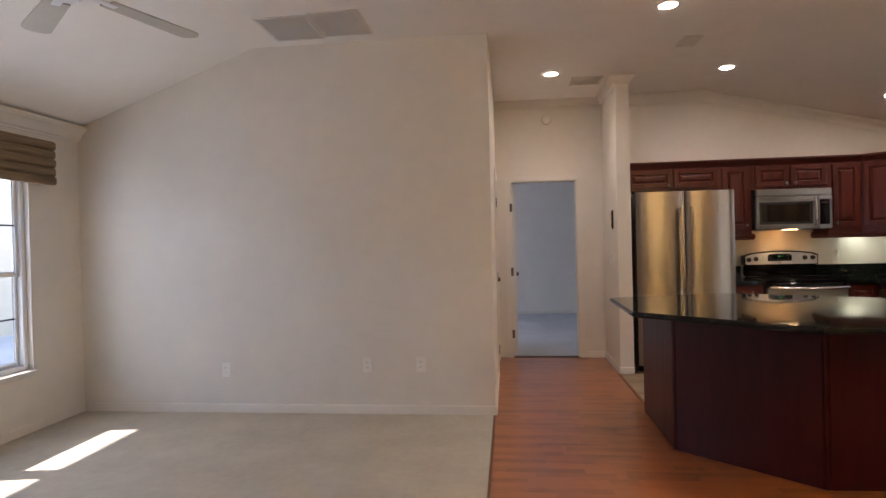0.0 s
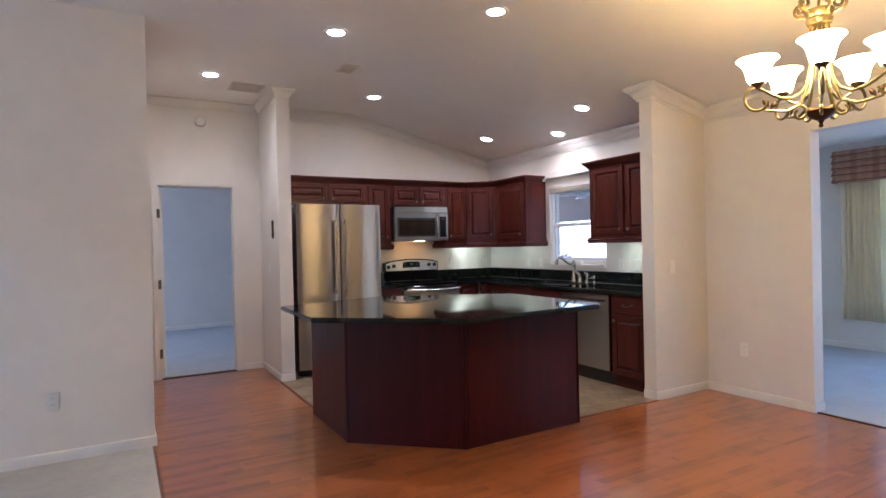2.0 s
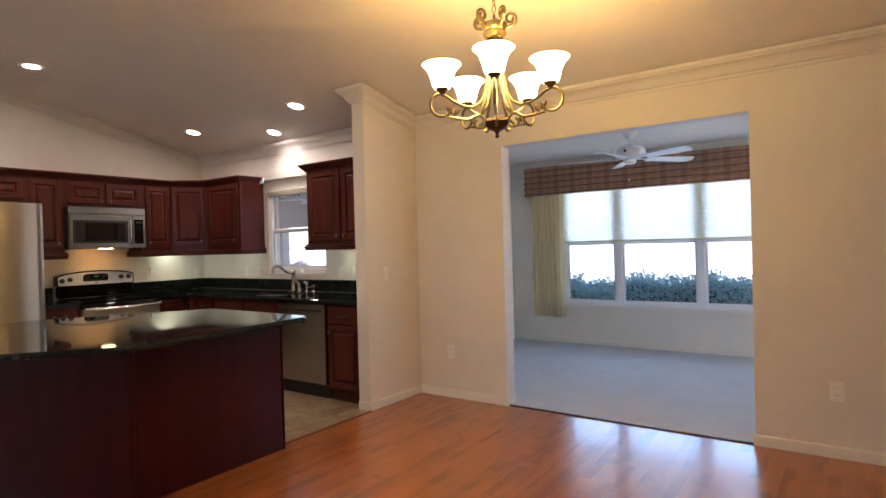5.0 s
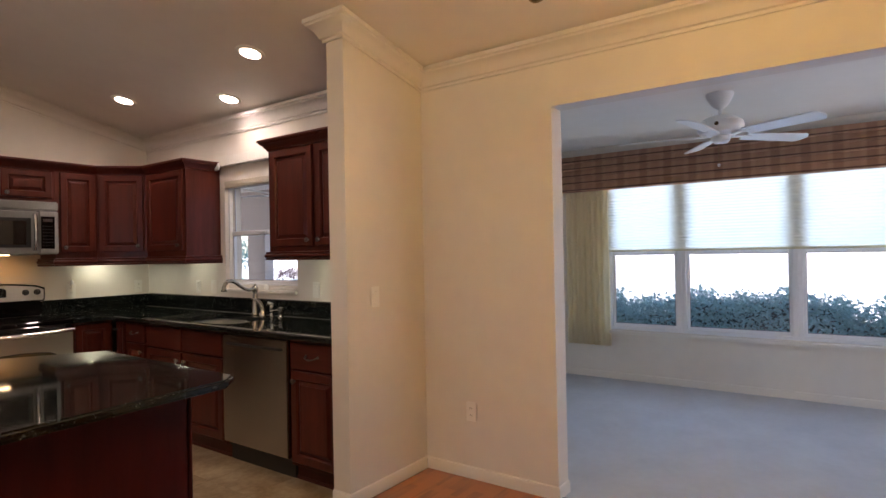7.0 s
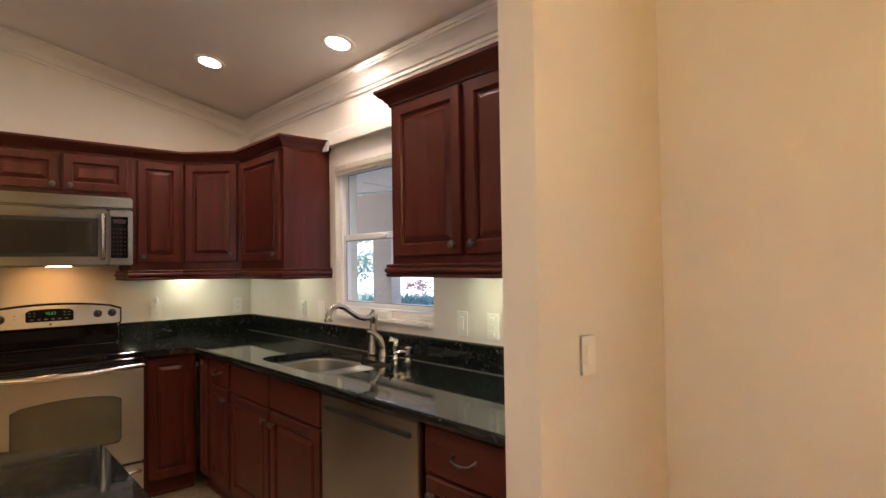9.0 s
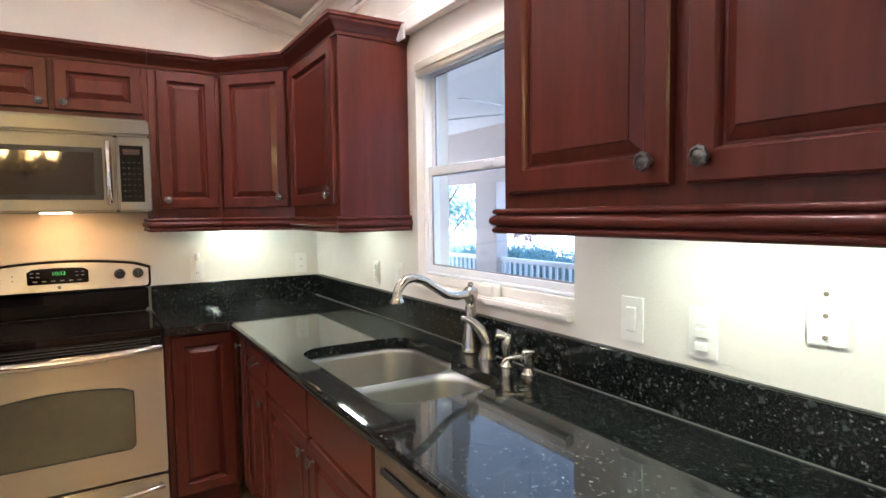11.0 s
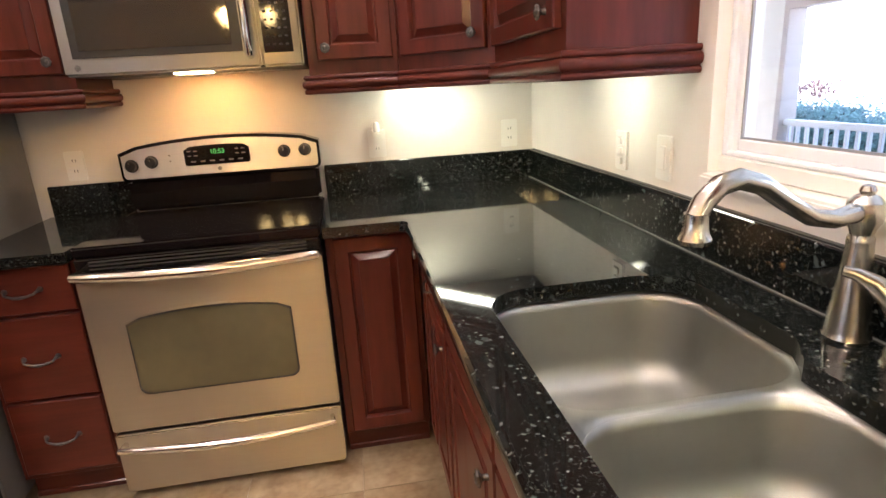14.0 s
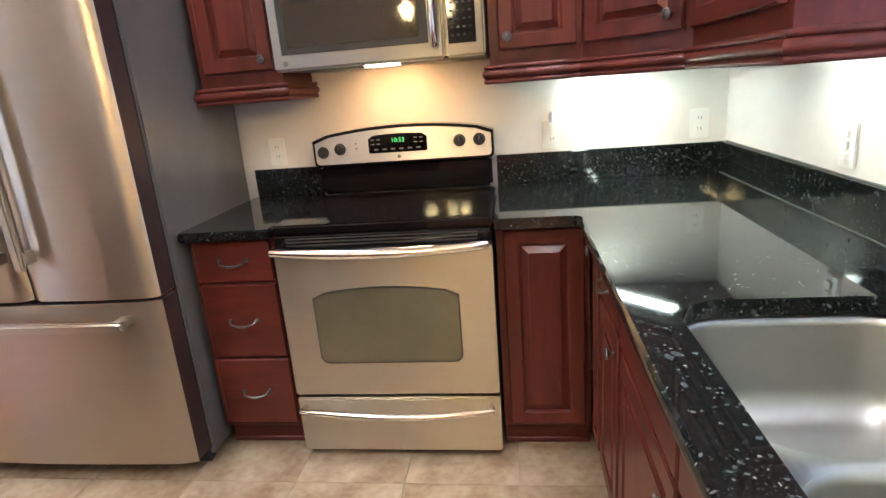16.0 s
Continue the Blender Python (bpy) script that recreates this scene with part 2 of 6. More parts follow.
def wood_floor():
    """Three-strip laminate: strips differ in tone, boards differ by the object's own random value."""
    mat = material("cherry_laminate", (0.33, 0.10, 0.035), 0.28, coat=0.55)
    n, l = mat.node_tree.nodes, mat.node_tree.links
    p, co = n["Principled BSDF"], n["Texture Coordinate"]
    oi, add = n.new("ShaderNodeObjectInfo"), n.new("ShaderNodeVectorMath")
    add.operation = "MULTIPLY_ADD"
    l.new(oi.outputs["Random"], add.inputs[0])
    add.inputs[1].default_value = (7.31, 0.195 * 37, 0.0)
    l.new(co.outputs["Object"], add.inputs[2])
    br = n.new("ShaderNodeTexBrick")
    br.offset, br.squash = 0.37, 1.0
    for k, val in (("Scale", 1.0), ("Brick Width", 0.46), ("Row Height", 0.065), ("Mortar Size", 0.0), ("Mortar Smooth", 0.3), ("Bias", 0.0)):
        br.inputs[k].default_value = val
    br.inputs["Color1"].default_value, br.inputs["Color2"].default_value, br.inputs["Mortar"].default_value = (0.28, 0.28, 0.28, 1), (0.70, 0.70, 0.70, 1), (0.1, 0.1, 0.1, 1)
    l.new(add.outputs[0], br.inputs["Vector"])
    mp, gr = n.new("ShaderNodeMapping"), n.new("ShaderNodeTexNoise")
    mp.inputs["Scale"].default_value = (1.0, 9, 1)
    l.new(add.outputs[0], mp.inputs["Vector"])
    l.new(mp.outputs[0], gr.inputs["Vector"])
    gr.inputs["Scale"].default_value, gr.inputs["Detail"].default_value = 2.0, 2
    blotch = n.new("ShaderNodeTexNoise")
    blotch.inputs["Scale"].default_value = 5
    l.new(add.outputs[0], blotch.inputs["Vector"])
    bw = n.new("ShaderNodeRGBToBW")
    l.new(br.outputs["Color"], bw.inputs[0])
    m1, m2 = n.new("ShaderNodeMath"), n.new("ShaderNodeMath")
    m1.operation = m2.operation = "MULTIPLY_ADD"
    l.new(gr.outputs["Fac"], m1.inputs[0])
    m1.inputs[1].default_value = 0.46
    l.new(bw.outputs[0], m1.inputs[2])
    l.new(blotch.outputs["Fac"], m2.inputs[0])
    m2.inputs[1].default_value = 0.48
    l.new(m1.outputs[0], m2.inputs[2])
    r = n.new("ShaderNodeValToRGB")
    r.color_ramp.elements[0].position, r.color_ramp.elements[1].position = 0.45, 1.25
    r.color_ramp.elements[0].color, r.color_ramp.elements[1].color = (0.12, 0.026, 0.0080, 1), (0.40, 0.126, 0.032, 1)
    l.new(m2.outputs[0], r.inputs["Fac"])
    l.new(r.outputs["Color"], p.inputs["Base Color"])
    return mat


WOODF = wood_floor()


def tile_material():
    mat = material("beige_stone_tile", (0.36, 0.29, 0.19), 0.32, vary=0.3, second=(0.185, 0.12, 0.06), scale=5.5, bump=0.05, bump_scale=60)
    n, l = mat.node_tree.nodes, mat.node_tree.links
    oi, add = n.new("ShaderNodeObjectInfo"), n.new("ShaderNodeVectorMath")
    add.operation = "MULTIPLY_ADD"
    l.new(oi.outputs["Random"], add.inputs[0])
    add.inputs[1].default_value = (11.0, 7.0, 5.0)
    l.new(n["Texture Coordinate"].outputs["Object"], add.inputs[2])
    l.new(add.outputs[0], n["Mapping"].inputs["Vector"])
    return mat


TILE = tile_material()
GROUT = material("grey_grout", (0.30, 0.24, 0.16), 0.9, vary=0.1)


def plaid():
    mat = material("plaid_cloth_fold_shade", (0.3, 0.2, 0.13), 0.9, bump=0.3, bump_scale=500)
    n, l = mat.node_tree.nodes, mat.node_tree.links
    p, co = n["Principled BSDF"], n["Texture Coordinate"]
    last = None
    # Y bands are the plaid; Z bands paint crease shade under each fold
    for axis, scale, colour, base in (("Y", 1.35, (0.25, 0.125, 0.08), (0.42, 0.245, 0.16)), ("Y", 2.7, (0.50, 0.32, 0.21), None), ("Z", 4.03, (0.09, 0.042, 0.028), None)):
        w, r, m = n.new("ShaderNodeTexWave"), n.new("ShaderNodeMapRange"), n.new("ShaderNodeMix")
        w.bands_direction = axis
        w.inputs["Scale"].default_value = scale
        w.inputs["Distortion"].default_value = 0.1 if axis == "Z" else 0.4
        l.new(co.outputs["Object"], w.inputs["Vector"])
        r.inputs["From Min"].default_value, r.inputs["From Max"].default_value, r.inputs["To Max"].default_value = (0.88, 0.96, 0.85) if axis == "Z" else (0.62, 0.9, 0.45)
        w.inputs["Phase Offset"].default_value = 1.45 if axis == "Z" else 0.0
        l.new(w.outputs["Fac"], r.inputs["Value"])
        m.data_type = "RGBA"
        l.new(r.outputs[0], m.inputs[0])
        m.inputs[7].default_value = (*colour, 1)
        if last:
            l.new(last, m.inputs[6])
        else:
            m.inputs[6].default_value = (*base, 1)
        last = m.outputs[2]
    l.new(last, p.inputs["Base Color"])
    return mat


PLAID = plaid()
BAMBOO = material("woven_grass_shade", (0.26, 0.19, 0.11), 0.8, vary=0.4, scale=6, bump=0.6, bump_scale=80, stretch=(1, 0.6, 14))
GRASS = material("pale_paving", (0.74, 0.74, 0.72), 0.9, vary=0.2, scale=0.5)
NEIGHBOUR = material("cream_stucco", (0.72, 0.66, 0.52), 0.8, vary=0.06, scale=1, bump=0.3, bump_scale=30)


# ---- mesh helpers ----
def box(bm, lo, hi, bevel=0.0, m=None, seg=1):
    c, d = (Vector(lo) + Vector(hi)) / 2, Vector(hi) - Vector(lo)
    made = bmesh.ops.create_cube(bm, size=1.0, matrix=(m or Matrix()) @ Matrix.Translation(c) @ Matrix.Diagonal((*d, 1)))
    if bevel:
        edges = list({e for v in made["verts"] for e in v.link_edges})
        bmesh.ops.bevel(bm, geom=edges, offset=bevel, segments=seg, affect="EDGES", clamp_overlap=True)
    return bm


def rod(bm, a, b, r, r2=None, seg=16):
    a, b = Vector(a), Vector(b)
    m = Matrix.Translation((a + b) / 2) @ (b - a).to_track_quat("Z", "Y").to_matrix().to_4x4()
    bmesh.ops.create_cone(bm, cap_ends=True, segments=seg, radius1=r, radius2=r if r2 is None else r2, depth=(b - a).length, matrix=m)
    return bm


def lathe(bm, profile, seg=24, m=None, ring=False):
    """Turns (radius, height) pairs round the z axis."""
    m = m or Matrix()
    rings = []
    for r, z in profile:
        rings.append([bm.verts.new(m @ Vector((r * math.cos(2 * math.pi * i / seg), r * math.sin(2 * math.pi * i / seg), z))) for i in range(seg)])
    for a, b in zip(rings, rings[1:]):
        for i in range(seg):
            bm.faces.new((a[i], a[(i + 1) % seg], b[(i + 1) % seg], b[i]))
    if ring:
        for i in range(seg):
            bm.faces.new((rings[-1][i], rings[-1][(i + 1) % seg], rings[0][(i + 1) % seg], rings[0][i]))
        return bm
    for end, flip in ((rings[0], True), (rings[-1], False)):
        if profile[0 if flip else -1][0] > 1e-4:
            bm.faces.new(end[::-1] if flip else end)
    return bm


def tube(bm, pts, r, seg=8, m=None, taper=None):
    """A round bar swept along points."""
    pts = [Vector(p) for p in pts]
    m = m or Matrix()
    rings, up = [], Vector((0.013, 0.021, 1)).normalized()
    for i, p in enumerate(pts):
        d = (pts[min(i + 1, len(pts) - 1)] - pts[max(i - 1, 0)]).normalized()
        if i == 0 and abs(d.dot(up)) > 0.95:
            up = Vector((1, 0.01, 0.02)).normalized()
        u = (up - d * up.dot(d)).normalized()
        up = u
        v = d.cross(u)
        rr = r if taper is None else r * taper[i]
        rings.append([bm.verts.new(m @ (p + rr * (math.cos(2 * math.pi * k / seg) * u + math.sin(2 * math.pi * k / seg) * v))) for k in range(seg)])
    for a, b in zip(rings, rings[1:]):
        for k in range(seg):
            bm.faces.new((a[k], a[(k + 1) % seg], b[(k + 1) % seg], b[k]))
    bm.faces.new(rings[0][::-1])
    bm.faces.new(rings[-1])
    return bm


def prism(bm, poly, z0, z1, bevel=0.0, seg=2):
    """An upright prism over a plan outline."""
    lo = [bm.verts.new((x, y, z0)) for x, y in poly]
    hi = [bm.verts.new((x, y, z1)) for x, y in poly]
    faces = [bm.faces.new(hi), bm.faces.new(lo[::-1])]
    for i in range(len(poly)):
        j = (i + 1) % len(poly)
        faces.append(bm.faces.new((lo[i], lo[j], hi[j], hi[i])))
    if bevel:
        edges = [e for v in hi + lo for e in v.link_edges if abs(e.verts[0].co.z - e.verts[1].co.z) < 1e-6]
        bmesh.ops.bevel(bm, geom=list(set(edges)), offset=bevel, segments=seg, affect="EDGES", clamp_overlap=True)
    return bm


def moulding(bm, profile, path, closed=False):
    """Sweeps an (out, up) profile along a path of (x, y, z) points with mitred corners; out is to the right of the way."""
    pts = [Vector(p) for p in path]
    n = len(pts)
    rings = []
    for i, p in enumerate(pts):
        a = pts[i - 1] if i > 0 else None
        b = pts[i + 1] if i < n - 1 else None
        da = (Vector((p - a)[:2]).normalized() if a is not None else None)
        db = (Vector((b - p)[:2]).normalized() if b is not None else None)
        da = da or db
        db = db or da
        na, nb = Vector((da.y, -da.x)), Vector((db.y, -db.x))
        mid = (na + nb).normalized()
        k = 1.0 / max(0.3, mid.dot(na))
        rings.append([bm.verts.new((p.x + mid.x * o * k, p.y + mid.y * o * k, p.z + u)) for o, u in profile])
    q = len(profile)
    for a, b in zip(rings, rings[1:]):
        for j in range(q):
            bm.faces.new((a[j], a[(j + 1) % q], b[(j + 1) % q], b[j]))
    bm.faces.new(rings[0][::-1])
    bm.faces.new(rings[-1])
    return bm


def mesh_of(name, bm, mat, smooth=True):
    bmesh.ops.recalc_face_normals(bm, faces=bm.faces)
    me = bpy.data.meshes.new(name)
    bm.to_mesh(me)
    bm.free()
    me.materials.append(mat)
    if smooth:
        for p in me.polygons:
            p.use_smooth = True
        me.set_sharp_from_angle(angle=radians(32))
    return me


def part(name, bm, mat, parent, label="", m=None):
    ob = new(name, mesh_of(name, bm, mat))
    ob.parent = parent
    if m is not None:
        ob.matrix_basis = m
    return tagged(ob, label)


def thing(name, m, label, category, group=""):
    ob = new(name)
    ob.empty_display_size = 0.1
    ob.matrix_basis = m
    return tagged(ob, label, category, group)


def solid(name, bm, mat, label="", category="", kind="structure", m=None):
    ob = new(name, mesh_of(name, bm, mat))
    if m is not None:
        ob.matrix_basis = m
    return tagged(ob, label, category, "", kind)


# ---- structure ----
FLAT, EAVE_E, EAVE_W = 3.03, 2.56, 2.44


def ceil_z(x):
    if x > -2.1:
        return EAVE_E + (FLAT - EAVE_E) * min(1.0, -x / 2.1)
    if x < -6.4:
        return FLAT + (EAVE_W - FLAT) * (-6.4 - x) / 1.6
    return FLAT


def wall(name, along, c0, c1, a0, a1, z0, z1, holes=(), mat=None, label=""):
    """A wall along x or y between c0 and c1 across, with holes (from, to, bottom, top)."""
    bm = bmesh.new()
    cuts = sorted(holes)
    pieces, at = [], a0
    for h0, h1, b, t in cuts:
        if h0 > at:
            pieces.append((at, h0, z0, z1))
        if b > z0:
            pieces.append((h0, h1, z0, b))
        if t < z1:
            pieces.append((h0, h1, t, z1))
        at = h1
    if at < a1:
        pieces.append((at, a1, z0, z1))
    for p0, p1, q0, q1 in pieces:
        if along == "x":
            box(bm, (p0, c0, q0), (p1, c1, q1))
        else:
            box(bm, (c0, p0, q0), (c1, p1, q1))
    bmesh.ops.remove_doubles(bm, verts=bm.verts, dist=1e-5)
    return solid(name, bm, mat or PAINT, label or "cream painted plaster wall", "wall")


DOOR = (-4.29, -3.52, 2.085)
wall("wall_north", "x", 0.0, 0.12, -4.46, 0.0, 0, 3.12, [(DOOR[0], DOOR[1], 0, DOOR[2])], label="cream painted wall behind the kitchen and hall")
WIN_K = (-2.235, -1.305, 1.085, 2.04)
wall("wall_kitchen_east", "y", 0.0, 0.16, -3.31, 0.12, 0, 2.75, [WIN_K], label="cream painted kitchen wall with the sink window")
wall("wall_stub", "x", -3.44, -3.31, -0.67, 0.16, 0, 2.78, label="cream painted short wall between kitchen and dining area")
OPENING = (-6.205, -4.355, 0, 2.195)
wall("wall_dining_east", "y", 0.03, 0.16, -9.5, -3.44, 0, 2.75, [OPENING], label="cream painted dining wall with a wide opening")
wall("wall_partition", "y", -3.22, -3.085, -0.85, 0.0, 0, 3.1, label="cream painted wall end beside the refrigerator")
wall("wall_hall_west", "y", -4.60, -4.46, -2.15, 0.12, 0, 3.12, [(-0.98, -0.20, 0, 2.07)], label="cream painted hall wall with a door")
wall("wall_living_north", "x", -2.27, -2.15, -8.0, -4.46, 0, 3.12, label="large blank cream painted living room wall")
WIN_W = (-5.55, -2.79, 0.48, 2.02)
wall("wall_west", "y", -8.16, -8.0, -9.5, -2.15, 0, 2.6, [WIN_W], label="cream painted living room wall with windows")
wall("wall_south", "x", -9.62, -9.5, -8.16, 0.16, 0, 3.12, label="plain cream painted wall")
# sunroom
WIN_S = (-6.08, -3.58, 0.53, 2.17)
wall("wall_sunroom_east", "y", 3.10, 3.26, -8.2, -2.68, 0, 2.6, [WIN_S], label="white sunroom wall with three windows")
wall("wall_sunroom_north", "x", -2.80, -2.68, 0.16, 3.10, 0, 2.6, label="white sunroom side wall")
wall("wall_sunroom_south", "x", -8.32, -8.2, 0.16, 3.26, 0, 2.6, [(0.5, 2.9, 0.6, 2.1)], label="white sunroom side wall with a window")
# bedroom beyond the hall
wall("wall_bedroom_far", "x", 4.1, 4.22, -6.3, -2.0, 0, 2.6, label="pale bedroom wall")
wall("wall_bedroom_west", "y", -6.3, -6.18, 0.0, 4.1, 0, 2.6, [(1.4, 3.0, 0.75, 2.05)], label="pale bedroom wall with a window")
wall("wall_bedroom_east", "y", -2.0, -1.88, 0.12, 4.22, 0, 2.6, label="pale bedroom wall")
wall("wall_bedroom_south", "x", 0.0, 0.12, -6.18, -4.60, 0, 2.6, label="pale bedroom wall")


def slab(name, poly, y0, y1, label):
    """A ceiling from an (x, z) outline."""
    bm = bmesh.new()
    a = [bm.verts.new((x, y0, z)) for x, z in poly]
    b = [bm.verts.new((x, y1, z)) for x, z in poly]
    bm.faces.new(a), bm.faces.new(b[::-1])
    for i in range(len(poly)):
        j = (i + 1) % len(poly)
        bm.faces.new((a[i], a[j], b[j], b[i]))
    return solid(name, bm, CEIL, label, "ceiling")


slab("ceiling", [(-8.16, ceil_z(-8.16)), (-6.4, FLAT), (-2.1, FLAT), (0.16, ceil_z(0) - 0.036), (0.16, 3.25), (-8.16, 3.25)], -9.6, 0.1, "vaulted off-white textured ceiling with a flat middle")
for nm, x0, x1, y0, y1, z in (("ceiling_sunroom", 0.165, 3.26, -8.32, -2.68, 2.50), ("ceiling_bedroom", -6.3, -1.9, 0.125, 4.22, 2.55), ("ceiling_porch", 0.165, 3.3, -2.675, 4.6, 2.50)):
    solid(nm, box(bmesh.new(), (x0, y0, z), (x1, y1, z + 0.1)), CEIL, "flat white painted ceiling", "ceiling")

# floors: subfloor, carpets
solid("subfloor", box(bmesh.new(), (-8.16, -9.6, -0.12), (0.165, 0.12, -0.014)), GROUT, "concrete under the finished floors", "floor")
solid("carpet_living", box(bmesh.new(), (-8.0, -9.5, -0.014), (-4.475, -2.27, 0.004)), CARPET, "beige cut-pile living room carpet", "carpet")
solid("carpet_sunroom", box(bmesh.new(), (0.165, -8.2, -0.1), (3.1, -2.8, 0.004)), CARPET_L, "pale cut-pile sunroom carpet", "carpet")
solid("carpet_opening", box(bmesh.new(), (0.060, -6.204, -0.1), (0.165, -4.356, 0.004)), CARPET_L, "pale carpet in the wide opening", "carpet")
solid("carpet_bedroom", box(bmesh.new(), (-6.18, 0.06, -0.1), (-2.0, 4.1, 0.004)), CARPET_L, "pale cut-pile bedroom carpet", "carpet")
solid("floor_porch", box(bmesh.new(), (0.165, -2.68, -0.12), (3.3, 4.6, -0.02)), PORCH, "pale painted porch floor", "floor")
for nm, lo, hi in (("threshold_strip", (0.032, -6.2, -0.004), (0.060, -4.36, 0.009)), ("threshold_strip", (-4.478, -9.45, -0.004), (-4.462, -2.29, 0.007)), ("threshold_strip", (-1.64, -3.462, -0.004), (-0.675, -3.44, 0.009)), ("threshold_strip", (-3.245, -2.15, -0.004), (-3.22, -0.86, 0.009)), ("threshold_strip", (DOOR[0], -0.005, -0.004), (DOOR[1], 0.06, 0.009))):
    dark = lo[0] > 0 or lo[1] == -0.005
    solid(nm, box(bmesh.new(), lo, hi, 0.003), BRONZE if dark else STRIP, "narrow dark floor transition strip" if dark else "narrow wood-toned floor transition strip", "threshold")

# crown moulding
CROWN = [(0.0, 0.0), (0.014, 0.0), (0.016, 0.016), (0.028, 0.022), (0.040, 0.046), (0.062, 0.078), (0.082, 0.090), (0.086, 0.100), (0.094, 0.104), (0.094, 0.128), (0.0, 0.128)]
cz = lambda x: ceil_z(x) - 0.124
run = [(-3.085, 0.0, cz(-3.085)), (-2.1, 0.0, cz(-2.1)), (0.0, 0.0, cz(0)), (0.0, -3.31, cz(0)), (-0.67, -3.31, cz(-0.67)), (-0.67, -3.44, cz(-0.67)), (0.03, -3.44, cz(0)), (0.03, -9.5, cz(0))]
solid("crown_moulding_kitchen", moulding(bmesh.new(), CROWN, run), TRIM, "white stepped crown moulding under the ceiling", "crown moulding")
run = [(-8.0, -9.5, cz(-8)), (-8.0, -2.27, cz(-8))]
solid("crown_moulding_west", moulding(bmesh.new(), CROWN, run), TRIM, "white stepped crown moulding under the ceiling", "crown moulding")
SMALL = [(0.0, 0.0), (0.012, 0.0), (0.020, 0.025), (0.045, 0.055), (0.055, 0.062), (0.055, 0.085), (0.0, 0.085)]
run = [(-4.46, 0.0, 2.95), (-3.22, 0.0, 2.95), (-3.22, -0.85, 2.95), (-3.085, -0.85, 2.95), (-3.085, 0.0, 2.95)]
solid("crown_moulding_hall", moulding(bmesh.new(), SMALL, run), TRIM, "white crown moulding around the wall end", "crown moulding")

# baseboards
BASE = [(0.0, 0.0), (0.013, 0.0), (0.013, 0.056), (0.008, 0.068), (0.0, 0.072)]
for label, run in (("living", [(-8.0, -9.5, 0.003), (-8.0, -2.27, 0.003), (-4.46, -2.27, 0.003), (-4.46, -2.15, 0.003)]), ("hall", [(-4.46, -2.15, 0), (-4.46, -1.06, 0)]), ("hall door", [(-3.45, 0.0, 0), (-3.22, 0.0, 0), (-3.22, -0.85, 0), (-3.085, -0.85, 0)]), ("dining", [(-0.67, -3.31, 0), (-0.67, -3.44, 0), (0.03, -3.44, 0), (0.03, -4.355, 0), (0.16, -4.355, 0)]), ("dining", [(0.16, -6.205, 0), (0.03, -6.205, 0), (0.03, -9.5, 0)]), ("sunroom", [(0.16, -2.80, 0.003), (3.10, -2.80, 0.003), (3.10, -8.2, 0.003)]), ("bedroom", [(-6.18, 4.1, 0.003), (-2.0, 4.1, 0.003)])):
    solid("baseboard", moulding(bmesh.new(), BASE, run), PAINT, "white painted baseboard along the " + label + " wall", "baseboard")


# ---- windows ----
def pane(parent, lo, hi):
    ob = part("pane", box(bmesh.new(), lo, hi), GLASS, parent)
    ob.visible_shadow = False
    return ob


def sash_window(name, x0, x1, a0, a1, z0, z1, meet, label, muntins=(), fw=0.04, sw=0.028):
    """A single-hung window in a wall along y: frame, two sashes, panes."""
    w = tagged(new(name), label, "window", "", "structure")
    w.matrix_basis = pose((x0 + x1) / 2, (a0 + a1) / 2, z0)
    cx, cy = (x0 + x1) / 2, (a0 + a1) / 2
    h = (a1 - a0) / 2
    t = z1 - z0
    d = (x1 - x0) / 2
    f = bmesh.new()
    for lo, hi in (((-d, -h, 0), (d, -h + fw, t)), ((-d, h - fw, 0), (d, h, t)), ((-d, -h + fw, 0), (d, h - fw, fw - 0.005)), ((-d, -h + fw, t - fw), (d, h - fw, t))):
        box(f, lo, hi, 0.004)
    part("window_frame", f, VINYL, w)
    mz = meet - z0
    for nm, zz0, zz1, dx in (("lower_sash", fw - 0.005, mz + 0.02, -0.008), ("upper_sash", mz - 0.02, t - fw, 0.012)):
        s = bmesh.new()
        y0, y1 = -h + fw, h - fw
        for lo, hi in (((dx - 0.014, y0, zz0), (dx + 0.008, y0 + sw, zz1)), ((dx - 0.014, y1 - sw, zz0), (dx + 0.008, y1, zz1)), ((dx - 0.014, y0 + sw, zz0), (dx + 0.008, y1 - sw, zz0 + sw + 0.004)), ((dx - 0.014, y0 + sw, zz1 - 0.036), (dx + 0.008, y1 - sw, zz1))):
            box(s, lo, hi, 0.003)
        sob = part(nm, s, VINYL, w)
        pane(sob, (dx - 0.004, y0 + sw - 0.006, zz0 + sw - 0.004), (dx, y1 - sw + 0.006, zz1 - 0.028))
        g = bmesh.new()
        ga, gb, gc, gd = y0 + sw, y1 - sw, zz0 + sw + 0.004, zz1 - 0.036
        for lo, hi in (((ga, gc), (ga + 0.005, gd)), ((gb - 0.005, gc), (gb, gd)), ((ga + 0.005, gc), (gb - 0.005, gc + 0.005)), ((ga + 0.005, gd - 0.005), (gb - 0.005, gd))):
            box(g, (dx - 0.010, lo[0], lo[1]), (dx - 0.0042, hi[0], hi[1]))
        part("gasket", g, GASKET, sob)
        for k in muntins:
            zc = zz0 + (zz1 - zz0) * k
            part("muntin", box(bmesh.new(), (dx - 0.008, y0 + 0.02, zc - 0.006), (dx + 0.004, y1 - 0.02, zc + 0.006)), BLACKP, sob)
    part("sash_lock", box(bmesh.new(), (-0.034, -0.03, mz - 0.012), (-0.014, 0.03, mz + 0.012), 0.004), VINYL, w)
    return w


